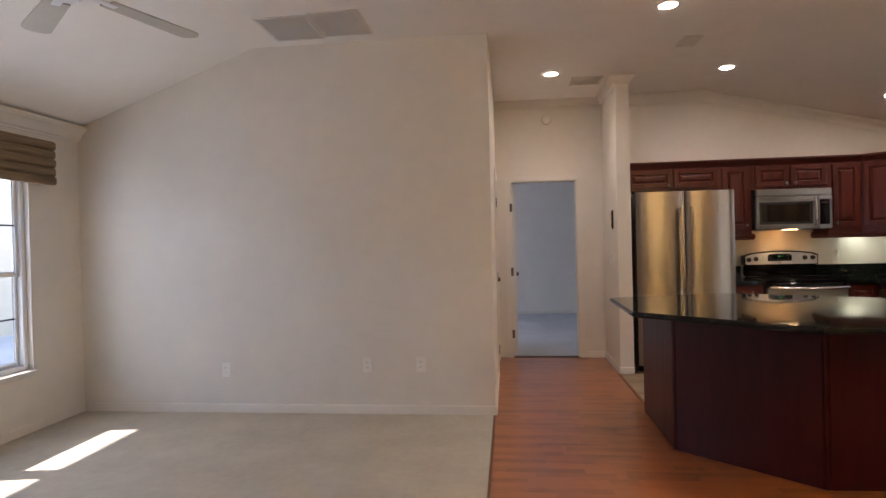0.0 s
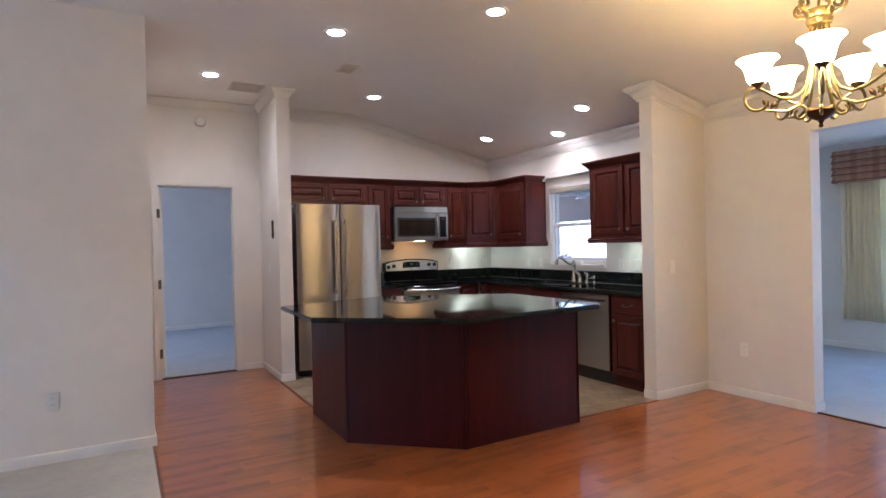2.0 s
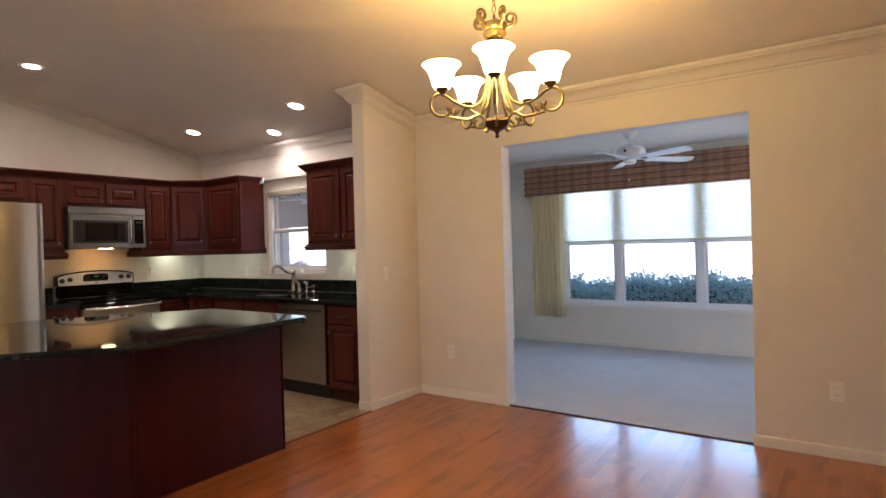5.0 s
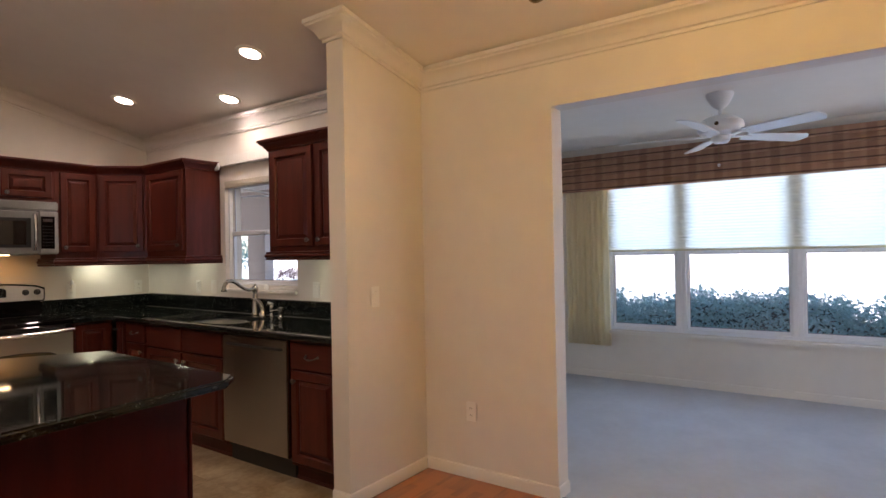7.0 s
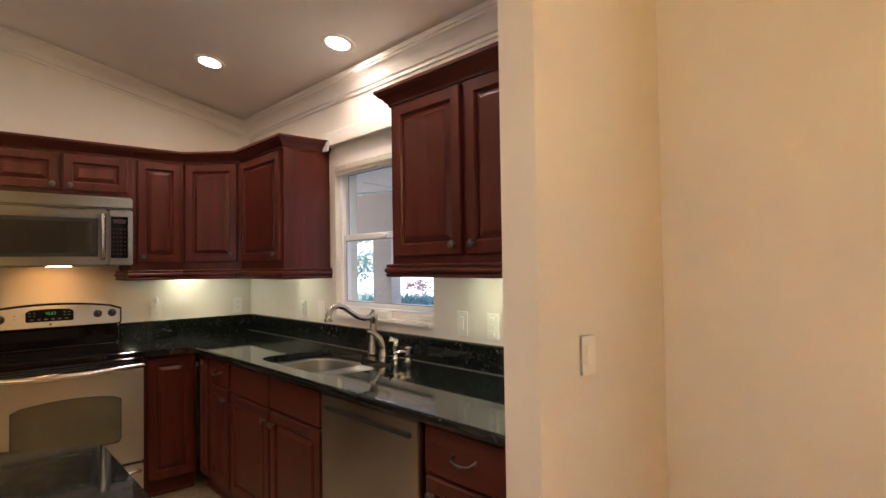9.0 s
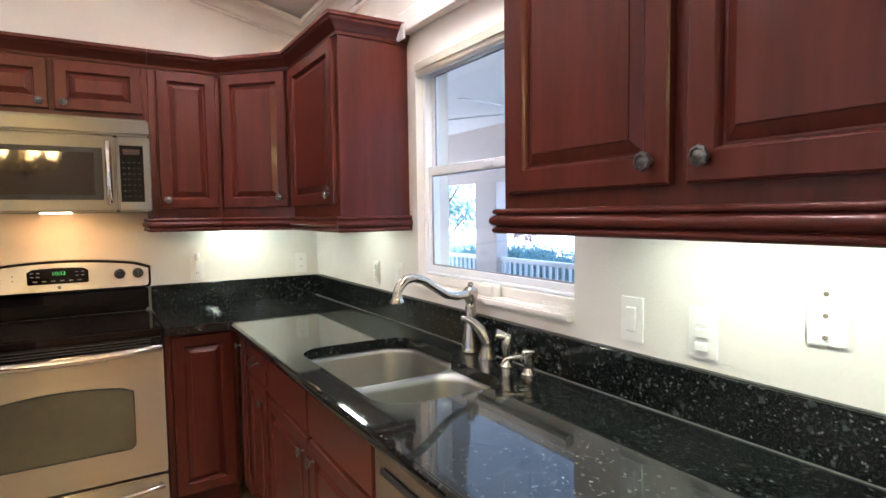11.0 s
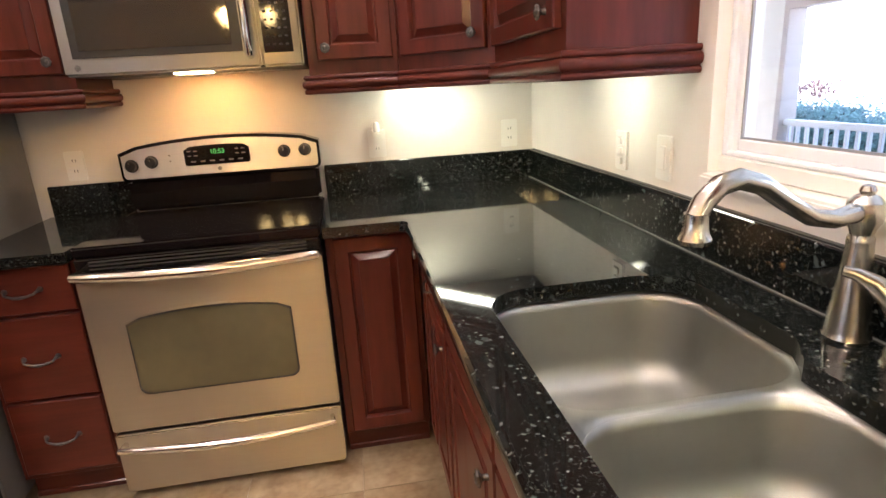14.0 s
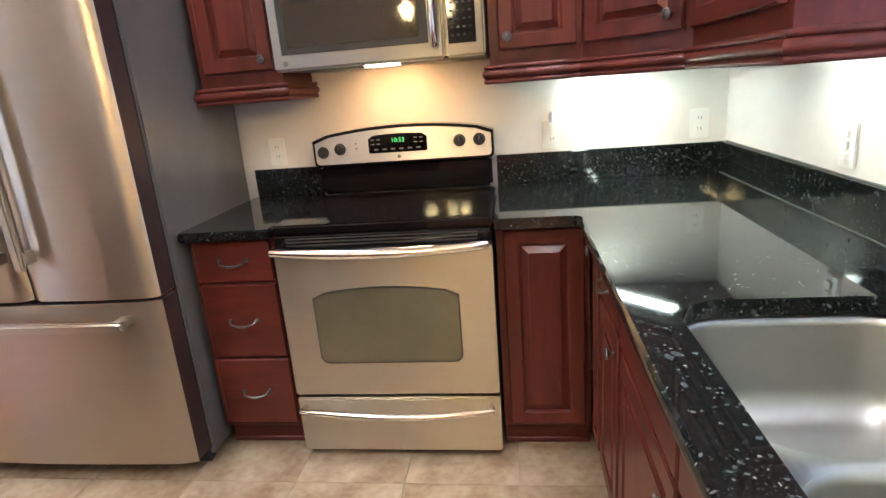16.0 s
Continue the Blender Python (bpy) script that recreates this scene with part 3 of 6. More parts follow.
solid("window_riser", box(bmesh.new(), (0.026, WIN_K[0] + 0.001, 1.114), (0.110, WIN_K[1] - 0.001, 1.1495), 0.003), TRIM, "white riser between the sill and the sink window", "trim")
sash_window("window_1", 0.032, 0.102, WIN_K[0], WIN_K[1], 1.150, 2.04, 1.585, "white vinyl single-hung window over the sink", fw=0.018, sw=0.022)
sill = bmesh.new()
box(sill, (-0.025, WIN_K[0] + 0.002, 1.087), (0.150, WIN_K[1] - 0.002, 1.113), 0.006, seg=2)
solid("window_sill_1", sill, TRIM, "white painted sill under the sink window", "window sill")
# small boxes on the sill and the shade's headrail
shade = thing("roller_shade", pose(-0.006, -1.77, 1.985), "beige rolled-up fabric shade at the window head", "window shade")
part("headrail", box(bmesh.new(), (-0.004, -0.46, 0.012), (0.036, 0.46, 0.052), 0.006, seg=2), BEIGE, shade)
part("shade_roll", rod(bmesh.new(), (0.014, -0.455, 0.004), (0.014, 0.455, 0.004), 0.013), BEIGE, shade)

for i, (a0, a1) in enumerate(((-4.33, -3.58), (-5.32, -4.33), (-6.08, -5.32))):
    sash_window("window_%d" % (2 + i), 3.13, 3.22, a0, a1, 0.53, 2.17, 1.345, "white vinyl sunroom window with its shade half lowered")
box_sill = box(bmesh.new(), (3.05, -6.1, 0.49), (3.13, -3.56, 0.528), 0.006, seg=2)
solid("window_sill_2", box_sill, TRIM, "white painted sill below the sunroom windows", "window sill")
for i in range(3):
    a0 = -5.55 + i * 0.92
    sash_window("window_%d" % (5 + i), -8.12, -8.04, a0, a0 + 0.92, 0.48, 2.02, 1.22, "white living room window with thin dark muntins", (0.5,))
solid("window_sill_3", box(bmesh.new(), (-8.04, -5.56, 0.44), (-7.965, -2.78, 0.478), 0.006), TRIM, "white painted sill of the living room window", "window sill")


# ---- doors ----
def casing(name, x0, x1, top, m, label):
    c = tagged(new(name), label, "door frame", "", "structure")
    c.matrix_basis = m
    prof = 0.062
    for nm, lo, hi in (("side_casing", (x0 - prof, -0.016, 0), (x0, -0.001, top + prof)), ("side_casing", (x1, -0.016, 0), (x1 + prof, -0.001, top + prof)), ("head_casing", (x0, -0.016, top), (x1, -0.001, top + prof)), ("jamb", (x0, -0.002, 0), (x0 + 0.012, 0.122, top)), ("jamb", (x1 - 0.012, -0.002, 0), (x1, 0.122, top)), ("head_jamb", (x0 + 0.012, -0.002, top - 0.012), (x1 - 0.012, 0.122, top))):
        part(nm, box(bmesh.new(), lo, hi, 0.004, seg=2), TRIM, c)
    for z in (0.28, 1.02, 1.78):
        part("hinge", box(bmesh.new(), (x0 - 0.012, -0.024, z - 0.048), (x0 + 0.018, 0.018, z + 0.048), 0.002), HINGE, c, "dark bronze butt hinge")
    return c


casing("door_frame_1", DOOR[0], DOOR[1], DOOR[2], pose(0, 0, 0), "white painted frame of the open bedroom door")
casing("door_frame_2", -0.98, -0.20, 2.07, pose(-4.46, 0, 0, 0, 0, 90) @ pose(0, 0, 0), "white painted frame of the closed hall door")


def panel_door(name, w, h, m, label):
    d = tagged(new(name), label, "door", "", "structure")
    d.matrix_basis = m
    part("door_leaf", box(bmesh.new(), (0, 0, 0.008), (w, 0.035, h), 0.002), TRIM, d)
    for px in (0.11, w / 2 + 0.03):
        for z0, z1 in ((0.18, 0.86), (1.02, 1.84)):
            pw = w / 2 - 0.14
            for y0, y1 in ((-0.006, 0.0005), (0.0345, 0.041)):
                part("raised_panel", box(bmesh.new(), (px, y0, z0), (px + pw, y1, z1), 0.005, seg=2), TRIM, d)
    k = bmesh.new()
    lathe(k, [(0.0001, 0), (0.03, 0.001), (0.03, 0.006), (0.012, 0.012), (0.011, 0.03), (0.026, 0.040), (0.028, 0.052), (0.018, 0.064), (0.0001, 0.066)], 20, pose(w - 0.06, 0, 0.95, 90))
    part("door_knob", k, HINGE, d, "dark bronze knob")
    return d


panel_door("door_1", 0.74, 2.05, pose(DOOR[0] + 0.052, 0.125, 0, 0, 0, 92), "white panelled bedroom door standing open")
panel_door("door_2", 0.75, 2.05, pose(-4.49, -0.965, 0, 0, 0, 90), "white panelled closed hall door")


# ---- cabinets ----
def panel_front(w, h, t=0.02, frame_w=0.052, raised=True):
    """A door or drawer front in the xz plane, its face towards -y: frame, groove and raised field."""
    bm = bmesh.new()
    fw = min(frame_w, w * 0.28, h * 0.28)
    steps = [(0.0, 0.0), (0.0, -t + 0.004), (0.004, -t)]
    if raised:
        steps += [(fw - 0.004, -t), (fw, -t + 0.004), (fw + 0.003, -t + 0.015), (fw + 0.008, -t + 0.0155), (fw + 0.030, -t + 0.003), (fw + 0.0305, -t + 0.0005)]
    rings = []
    for i, y in steps:
        i = min(i, w * 0.47, h * 0.47)
        rings.append([bm.verts.new(v) for v in ((i, y, i), (w - i, y, i), (w - i, y, h - i), (i, y, h - i))])
    bm.faces.new(rings[0][::-1])
    for a, b in zip(rings, rings[1:]):
        for k in range(4):
            bm.faces.new((a[k], a[(k + 1) % 4], b[(k + 1) % 4], b[k]))
    bm.faces.new(rings[-1])
    return bm


def knob_mesh():
    k = bmesh.new()
    lathe(k, [(0.0001, 0.0), (0.008, 0.0), (0.007, 0.004), (0.0055, 0.010), (0.008, 0.015), (0.0155, 0.018), (0.017, 0.021), (0.0155, 0.025), (0.011, 0.0265), (0.0095, 0.0235), (0.006, 0.0265), (0.0001, 0.028)], 32, pose(0, 0, 0, 90))
    for v in k.verts:
        rr = math.hypot(v.co.x, v.co.z)
        if 0.010 < rr:
            f = 1 + 0.07 * math.cos(8 * math.atan2(v.co.z, v.co.x))
            v.co.x, v.co.z = v.co.x * f, v.co.z * f
    return mesh_of("knob", k, PEWTER)


def pull_mesh():
    k = bmesh.new()
    pts = [(-0.05, 0, 0.004), (-0.049, -0.012, 0.002), (-0.043, -0.022, -0.004), (-0.02, -0.027, -0.010), (0, -0.028, -0.012), (0.02, -0.027, -0.010), (0.043, -0.022, -0.004), (0.049, -0.012, 0.002), (0.05, 0, 0.004)]
    tube(k, pts, 0.0042, 8, taper=[1.5, 1.2, 0.9, 1.0, 1.35, 1.0, 0.9, 1.2, 1.5])
    for sx_ in (-1, 1):
        lathe(k, [(0.0001, 0.0), (0.010, 0.0), (0.009, 0.003), (0.0001, 0.004)], 12, pose(sx_ * 0.052, 0, 0.004, 90))
    return mesh_of("pull", k, PEWTER)


KNOB, PULL = knob_mesh(), pull_mesh()


def fitting(mesh, name, x, y, z, parent):
    ob = new(name, mesh)
    ob.parent = parent
    ob.matrix_basis = pose(x, y, z)
    return tagged(ob, "dark pewter " + name)


def front(parent, name, x0, x1, z0, z1, y, knob_at=None, pull=False, raised=True, mat=None):
    ob = part(name, panel_front(x1 - x0, z1 - z0, raised=raised), mat or CHERRY, parent, m=pose(x0, y, z0))
    if knob_at:
        fitting(KNOB, "knob", knob_at[0] - x0, -0.019, knob_at[1] - z0, ob)
    if pull:
        fitting(PULL, "pull", (x1 - x0) / 2, -0.019, (z1 - z0) / 2, ob)
    return ob


def base_cabinet(m, w, fronts, label, open_back=False):
    """fronts: (kind, x0, x1, z0, z1, knob x or None)."""
    c = thing("base_cabinet", m, label, "kitchen cabinet", "lower kitchen cabinets")
    b = bmesh.new()
    if open_back:
        box(b, (0, -0.60, 0.10), (w, -0.58, 0.876), 0.001)
        box(b, (0, -0.58, 0.10), (0.018, -0.01, 0.876), 0.001)
        box(b, (w - 0.018, -0.58, 0.10), (w, -0.01, 0.876), 0.001)
        box(b, (0.018, -0.58, 0.10), (w - 0.018, -0.01, 0.12), 0.001)
    else:
        box(b, (0, -0.60, 0.10), (w, -0.01, 0.876), 0.001)
    part("body", b, CHERRY, c)
    part("toe_kick", box(bmesh.new(), (0, -0.555, 0.0), (w, -0.535, 0.10)), CHERRY_ACROSS, c)
    part("shoe_strip", box(bmesh.new(), (0, -0.566, 0.0), (w, -0.5555, 0.022), 0.003), CHERRY_ACROSS, c)
    for kind, x0, x1, z0, z1, k in fronts:
        if kind == "door":
            front(c, "door", x0, x1, z0, z1, -0.6005, (k, z1 - 0.06) if k is not None else None)
        elif kind == "drawer":
            front(c, "drawer_front", x0, x1, z0, z1, -0.6005, pull=True, raised=False, mat=CHERRY_ACROSS)
        else:
            front(c, "false_front", x0, x1, z0, z1, -0.6005, raised=False, mat=CHERRY_ACROSS)
    return c


NORTH = lambda x: pose(x, 0, 0)
EAST = lambda y: pose(0, y, 0, 0, 0, -90)
base_cabinet(NORTH(-2.055), 0.335, [("drawer", 0.022, 0.315, 0.715, 0.868, None), ("drawer", 0.022, 0.315, 0.412, 0.702, None), ("drawer", 0.022, 0.315, 0.125, 0.399, None)], "cherry three-drawer base cabinet between refrigerator and range")
base_cabinet(NORTH(-0.935), 0.315, [("door", 0.025, 0.295, 0.115, 0.862, None)], "cherry base cabinet with one raised-panel door beside the range")
base_cabinet(EAST(-0.625), 0.185, [("door", 0.04, 0.165, 0.125, 0.862, 0.06)], "narrow cherry corner base cabinet with a slim door")
base_cabinet(EAST(-0.815), 0.325, [("drawer", 0.015, 0.310, 0.715, 0.862, None), ("door", 0.015, 0.310, 0.125, 0.700, 0.27)], "cherry base cabinet with a drawer above one door")
base_cabinet(EAST(-1.145), 1.04, [("false", 0.015, 0.512, 0.700, 0.862, None), ("false", 0.528, 1.025, 0.700, 0.862, None), ("door", 0.015, 0.512, 0.125, 0.685, 0.47), ("door", 0.528, 1.025, 0.125, 0.685, 0.57)], "cherry sink base cabinet with two doors and false fronts", True)
base_cabinet(EAST(-2.87), 0.435, [("drawer", 0.02, 0.415, 0.700, 0.862, None), ("door", 0.02, 0.415, 0.125, 0.685, 0.06)], "cherry base cabinet with a drawer and door by the wall end")

RAIL = [(0.0, 0.0)]
for zc, rr, out in ((0.009, 0.009, 0.014), (0.034, 0.0155, 0.013), (0.058, 0.008, 0.014)):
    RAIL += [(out + rr * math.cos(a), zc + rr * math.sin(a)) for a in (-1.4, -0.9, -0.45, 0.0, 0.45, 0.9, 1.4)]
RAIL += [(0.0, 0.066)]
CABCROWN = [(0.0, 0.0), (0.008, 0.0), (0.010, 0.012), (0.020, 0.020), (0.028, 0.034), (0.046, 0.046), (0.050, 0.056), (0.058, 0.060), (0.058, 0.074), (0.0, 0.074)]
UB, UT, UD = 1.398, 2.150, 0.32


def upper_cabinet(m, w, z0, doors, label, rail=None, crown=None, depth=UD, rail_z=-0.062, rail_scale=1.0):
    c = thing("wall_cabinet", m @ pose(0, 0, z0), label, "kitchen cabinet", "upper kitchen cabinets")
    part("body", box(bmesh.new(), (0, -depth, 0), (w, -0.003, UT - z0), 0.001), CHERRY, c)
    for x0, x1, b, t, kx, kz in doors:
        front(c, "door", x0, x1, b - z0, t - z0, -depth - 0.0005, (kx, kz - z0))
    if rail:
        part("light_rail", moulding(bmesh.new(), [(a, b * rail_scale) for a, b in RAIL], [(x, y, UB + rail_z - z0) for x, y in rail]), CHERRY_ACROSS, c)
    if crown:
        part("crown", moulding(bmesh.new(), CABCROWN, [(x, y, UT - 0.020 - z0) for x, y in crown]), CHERRY_ACROSS, c)
        part("top_board", box(bmesh.new(), (0, -depth, UT - z0 + 0.0005), (w, -0.003, UT - z0 + 0.05)), CHERRY_ACROSS, c)
    return c


D = UD + 0.0
upper_cabinet(NORTH(-3.08), 1.035, 1.895, [(0.075, 0.545, 1.925, 2.122, 0.50, 1.95), (0.565, 1.02, 1.925, 2.122, 0.61, 1.95)], "cherry two-door cabinet above the refrigerator", None, [(0, -D), (1.035, -D)])
upper_cabinet(NORTH(-2.044), 0.332, UB, [(0.03, 0.305, 1.452, 2.122, 0.27, 1.492)], "narrow cherry wall cabinet beside the microwave", [(0, -0.003), (0, -D), (0.332, -D), (0.332, -0.003)], [(0, -D), (0.332, -D)])
upper_cabinet(NORTH(-1.711), 0.776, 1.868, [(0.035, 0.380, 1.900, 2.122, 0.345, 1.93), (0.402, 0.752, 1.900, 2.122, 0.435, 1.93)], "cherry two-door cabinet above the microwave", None, [(0, -D), (0.776, -D)])
upper_cabinet(NORTH(-0.934), 0.324, UB, [(0.035, 0.305, 1.452, 2.122, 0.065, 1.492)], "cherry wall cabinet with one raised-panel door", [(0, -0.003), (0, -D), (0.324, -D)], [(0, -D), (0.324, -D)])
# diagonal corner cabinet
cc = thing("corner_wall_cabinet", pose(0, 0, UB), "cherry diagonal corner wall cabinet", "kitchen cabinet", "upper kitchen cabinets")
part("body", prism(bmesh.new(), [(-0.003, -0.003), (-0.609, -0.003), (-0.609, -D), (-D, -0.609), (-0.003, -0.609)], 0, UT - UB + 0.05), CHERRY, cc)
dl = math.hypot(0.609 - D, 0.609 - D)
dm = pose(-0.609, -D, 0, 0, 0, -45)
dd = part("door", panel_front(dl - 0.05, 0.67), CHERRY, cc, m=dm @ pose(0.025, -0.001, 0.054))
fitting(KNOB, "knob", dl - 0.09, -0.019, 0.05, dd)
part("light_rail", moulding(bmesh.new(), RAIL, [(-0.609, -D, -0.062), (-D, -0.609, -0.062)]), CHERRY_ACROSS, cc)
part("crown", moulding(bmesh.new(), CABCROWN, [(-0.609, -D, UT - UB - 0.02), (-D, -0.609, UT - UB - 0.02)]), CHERRY_ACROSS, cc)
upper_cabinet(EAST(-0.610), 0.63, UB, [(0.03, 0.60, 1.452, 2.122, 0.55, 1.492)], "cherry wall cabinet with a plain side beside the window", [(0, -D), (0.63, -D), (0.63, -0.003)], [(0, -D), (0.63, -D), (0.63, -0.003)])
upper_cabinet(EAST(-2.357), 0.952, UB, [(0.038, 0.463, 1.452, 2.122, 0.428, 1.492), (0.496, 0.923, 1.452, 2.122, 0.533, 1.492)], "cherry two-door wall cabinet beyond the sink window", [(0, -0.003), (0, -D - 0.025), (0.952, -D - 0.025)], [(0, -0.003), (0, -D - 0.025), (0.952, -D - 0.025)], D + 0.025, -0.039, 0.89)
ub = thing("window_valance_board", pose(0, -1.80, 2.165), "white board spanning between cabinets above the window", "shelf")
part("board", box(bmesh.new(), (-0.045, -0.556, 0.0), (-0.002, 0.553, 0.085), 0.003), TRIM, ub)
part("bracket", box(bmesh.new(), (-0.06, 0.49, -0.03), (-0.046, 0.55, 0.03), 0.003), VINYL, ub)

# ---- counters ----
def rounded(x0, x1, y0, y1, r, seg=6):
    pts = []
    for cx, cy, a in ((x1 - r, y1 - r, 0), (x0 + r, y1 - r, 90), (x0 + r, y0 + r, 180), (x1 - r, y0 + r, 270)):
        for i in range(seg + 1):
            t = radians(a + 90 * i / seg)
            pts.append((cx + r * math.cos(t), cy + r * math.sin(t)))
    return pts


ZT = 0.915
BOWL_N, BOWL_S = (-0.579, -0.121, -1.826, -1.398), (-0.569, -0.165, -2.167, -1.846)


def sink_hole(grow=0.0):
    """Outline of the sink cut-out: a larger north bowl stepping in to a smaller south bowl."""
    g = grow
    pts = [(-0.128 + g, -1.405 - 0.11), (-0.128 + g, -1.76), (-0.150 + g, -1.80), (-0.172 + g, -1.83), (-0.172 + g, -2.07)]
    for i in range(1, 7):
        t = radians(-90 * i / 6)
        pts.append((-0.172 - 0.09 + (0.09 + g) * math.cos(t), -2.07 + (0.09 + g) * math.sin(t)))
    for i in range(1, 8):
        t = radians(-90 - 90 * i / 7)
        pts.append((-0.572 + 0.12 + (0.12 + g) * math.cos(t), -2.16 + 0.12 + (0.12 + g) * math.sin(t)))
    for i in range(0, 8):
        t = radians(180 - 90 * i / 7)
        pts.append((-0.572 + 0.10 + (0.10 + g) * math.cos(t), -1.405 - 0.10 + (0.10 + g) * math.sin(t)))
    for i in range(0, 7):
        t = radians(90 - 90 * i / 7)
        pts.append((-0.128 - 0.11 + (0.11 + g) * math.cos(t), -1.405 - 0.11 + (0.11 + g) * math.sin(t)))
    return pts


def top_with_hole(outer, hole, z0, z1):
    bm = bmesh.new()
    loops = []
    for pts in (outer, hole):
        vs = [bm.verts.new((x, y, z1)) for x, y in pts]
        loops.append(vs)
    edges = []
    for vs in loops:
        for i in range(len(vs)):
            edges.append(bm.edges.new((vs[i], vs[(i + 1) % len(vs)])))
    bmesh.ops.triangle_fill(bm, use_beauty=True, use_dissolve=False, edges=edges)
    bm.normal_update()
    faces = list(bm.faces)
    for f in faces:
        if f.normal.z < 0:
            f.normal_flip()
    made = bmesh.ops.extrude_face_region(bm, geom=faces)
    for v in [g for g in made["geom"] if isinstance(g, bmesh.types.BMVert)]:
        v.co.z = z0
    return bm


ct = thing("countertop", pose(0, 0, 0), "polished black granite worktop with pale flecks", "countertop")
outer = [(-0.001, -0.001), (-0.936, -0.001), (-0.936, -0.662)]
for i in range(5):
    t = radians(90 - 90 * i / 4)
    outer.append((-0.685 + 0.03 * math.cos(t), -0.692 + 0.03 * math.sin(t)))
outer += [(-0.655, -3.309), (-0.001, -3.309)]
part("worktop", top_with_hole(outer, sink_hole(0.0), 0.879, ZT), GRANITE, ct)
nose = [(0.0, -0.034), (0.004, -0.034), (0.010, -0.030), (0.013, -0.018), (0.010, -0.006), (0.004, -0.001), (0.0, -0.001)]
part("edge_nosing", moulding(bmesh.new(), nose, [(-0.655, -0.722, ZT), (-0.655, -3.309, ZT)][::1]), GRANITE, ct)
part("backsplash", box(bmesh.new(), (-0.936, -0.021, ZT + 0.0005), (-0.001, -0.001, 1.040), 0.003), GRANITE, ct)
part("backsplash", box(bmesh.new(), (-0.021, -3.309, ZT + 0.0005), (-0.001, -0.0215, 1.040), 0.003), GRANITE, ct)
part("caulk_joint", box(bmesh.new(), (-0.0248, -3.309, ZT + 0.0004), (-0.0212, -0.0215, ZT + 0.0032)), CAULK, ct, "pale caulk along the splash")
part("caulk_joint", box(bmesh.new(), (-0.0018 - 0.0035, -3.309, 1.0402), (-0.0005, -0.0215, 1.0435)), CAULK, ct)
ct2 = thing("countertop", pose(0, 0, 0), "small polished black granite worktop beside the refrigerator", "countertop")
part("worktop", box(bmesh.new(), (-2.058, -0.662, 0.879), (-1.716, -0.001, ZT), 0.006, seg=2), GRANITE, ct2)
part("backsplash", box(bmesh.new(), (-2.035, -0.021, ZT + 0.0005), (-1.716, -0.001, 1.040), 0.003), GRANITE, ct2)


# ---- sink ----
def bowl_mesh(bm, x0, x1, y0, y1, r, top, depth):
    rings = []
    curve = [(0.0, top, r), (0.004, top - 0.02, r), (0.010, top - depth + 0.075, r)]
    for k in range(1, 8):
        a = radians(90 * k / 7)
        curve.append((0.010 + 0.065 * (1 - math.cos(a)), top - depth + 0.075 - 0.068 * math.sin(a), r * (1 - 0.05 * k)))
    curve += [(0.11, top - depth + 0.003, r * 0.5), (0.15, top - depth, r * 0.4)]
    for inset, z, rr in curve:
        pts = rounded(x0 + inset, x1 - inset, y0 + inset, y1 - inset, max(0.02, rr - inset * 0.4), 8)
        rings.append([bm.verts.new((x, y, z)) for x, y in pts])
    n = len(rings[0])
    for a, b in zip(rings, rings[1:]):
        for i in range(n):
            bm.faces.new((a[i], b[i], b[(i + 1) % n], a[(i + 1) % n]))
    bm.faces.new(rings[-1])
    return rings[0]


sink = thing("kitchen_sink", pose(0, 0, 0), "double-bowl undermount stainless sink set in the granite", "sink")
for nm, (x0, x1, y0, y1), rr, dep in (("large_bowl", BOWL_N, 0.11, 0.21), ("small_bowl", BOWL_S, 0.10, 0.17)):
    bm = bmesh.new()
    bowl_mesh(bm, x0, x1, y0, y1, rr, 0.874, dep)
    ob = part(nm, bm, SINKM, sink)
    so = ob.modifiers.new("thickness", "SOLIDIFY")
    so.thickness, so.offset = 0.002, -1
    cxm, cym = (x0 + x1) / 2, (y0 + y1) / 2
    part("drain", lathe(bmesh.new(), [(0.0001, 0.004), (0.03, 0.004), (0.042, 0.006), (0.045, 0.002), (0.045, -0.002)], 24, pose(cxm, cym, 0.874 - dep - 0.002)), CHROME, ob)
# rim between bowls and granite
rim = bmesh.new()
o = sink_hole(0.030)
ov = [rim.verts.new((x, y, 0.8765)) for x, y in o]
hv = []
for (x0, x1, y0, y1), rr in ((BOWL_N, 0.11), (BOWL_S, 0.10)):
    hv.append([rim.verts.new((x, y, 0.8742)) for x, y in rounded(x0 + 0.001, x1 - 0.001, y0 + 0.001, y1 - 0.001, rr, 8)])
ed = []
for vs in [ov] + hv:
    for i in range(len(vs)):
        ed.append(rim.edges.new((vs[i], vs[(i + 1) % len(vs)])))
bmesh.ops.triangle_fill(rim, use_beauty=True, use_dissolve=False, edges=ed)
rob = part("rim", rim, SINKM, sink)
so = rob.modifiers.new("thickness", "SOLIDIFY")
so.thickness, so.offset = 0.0015, -1

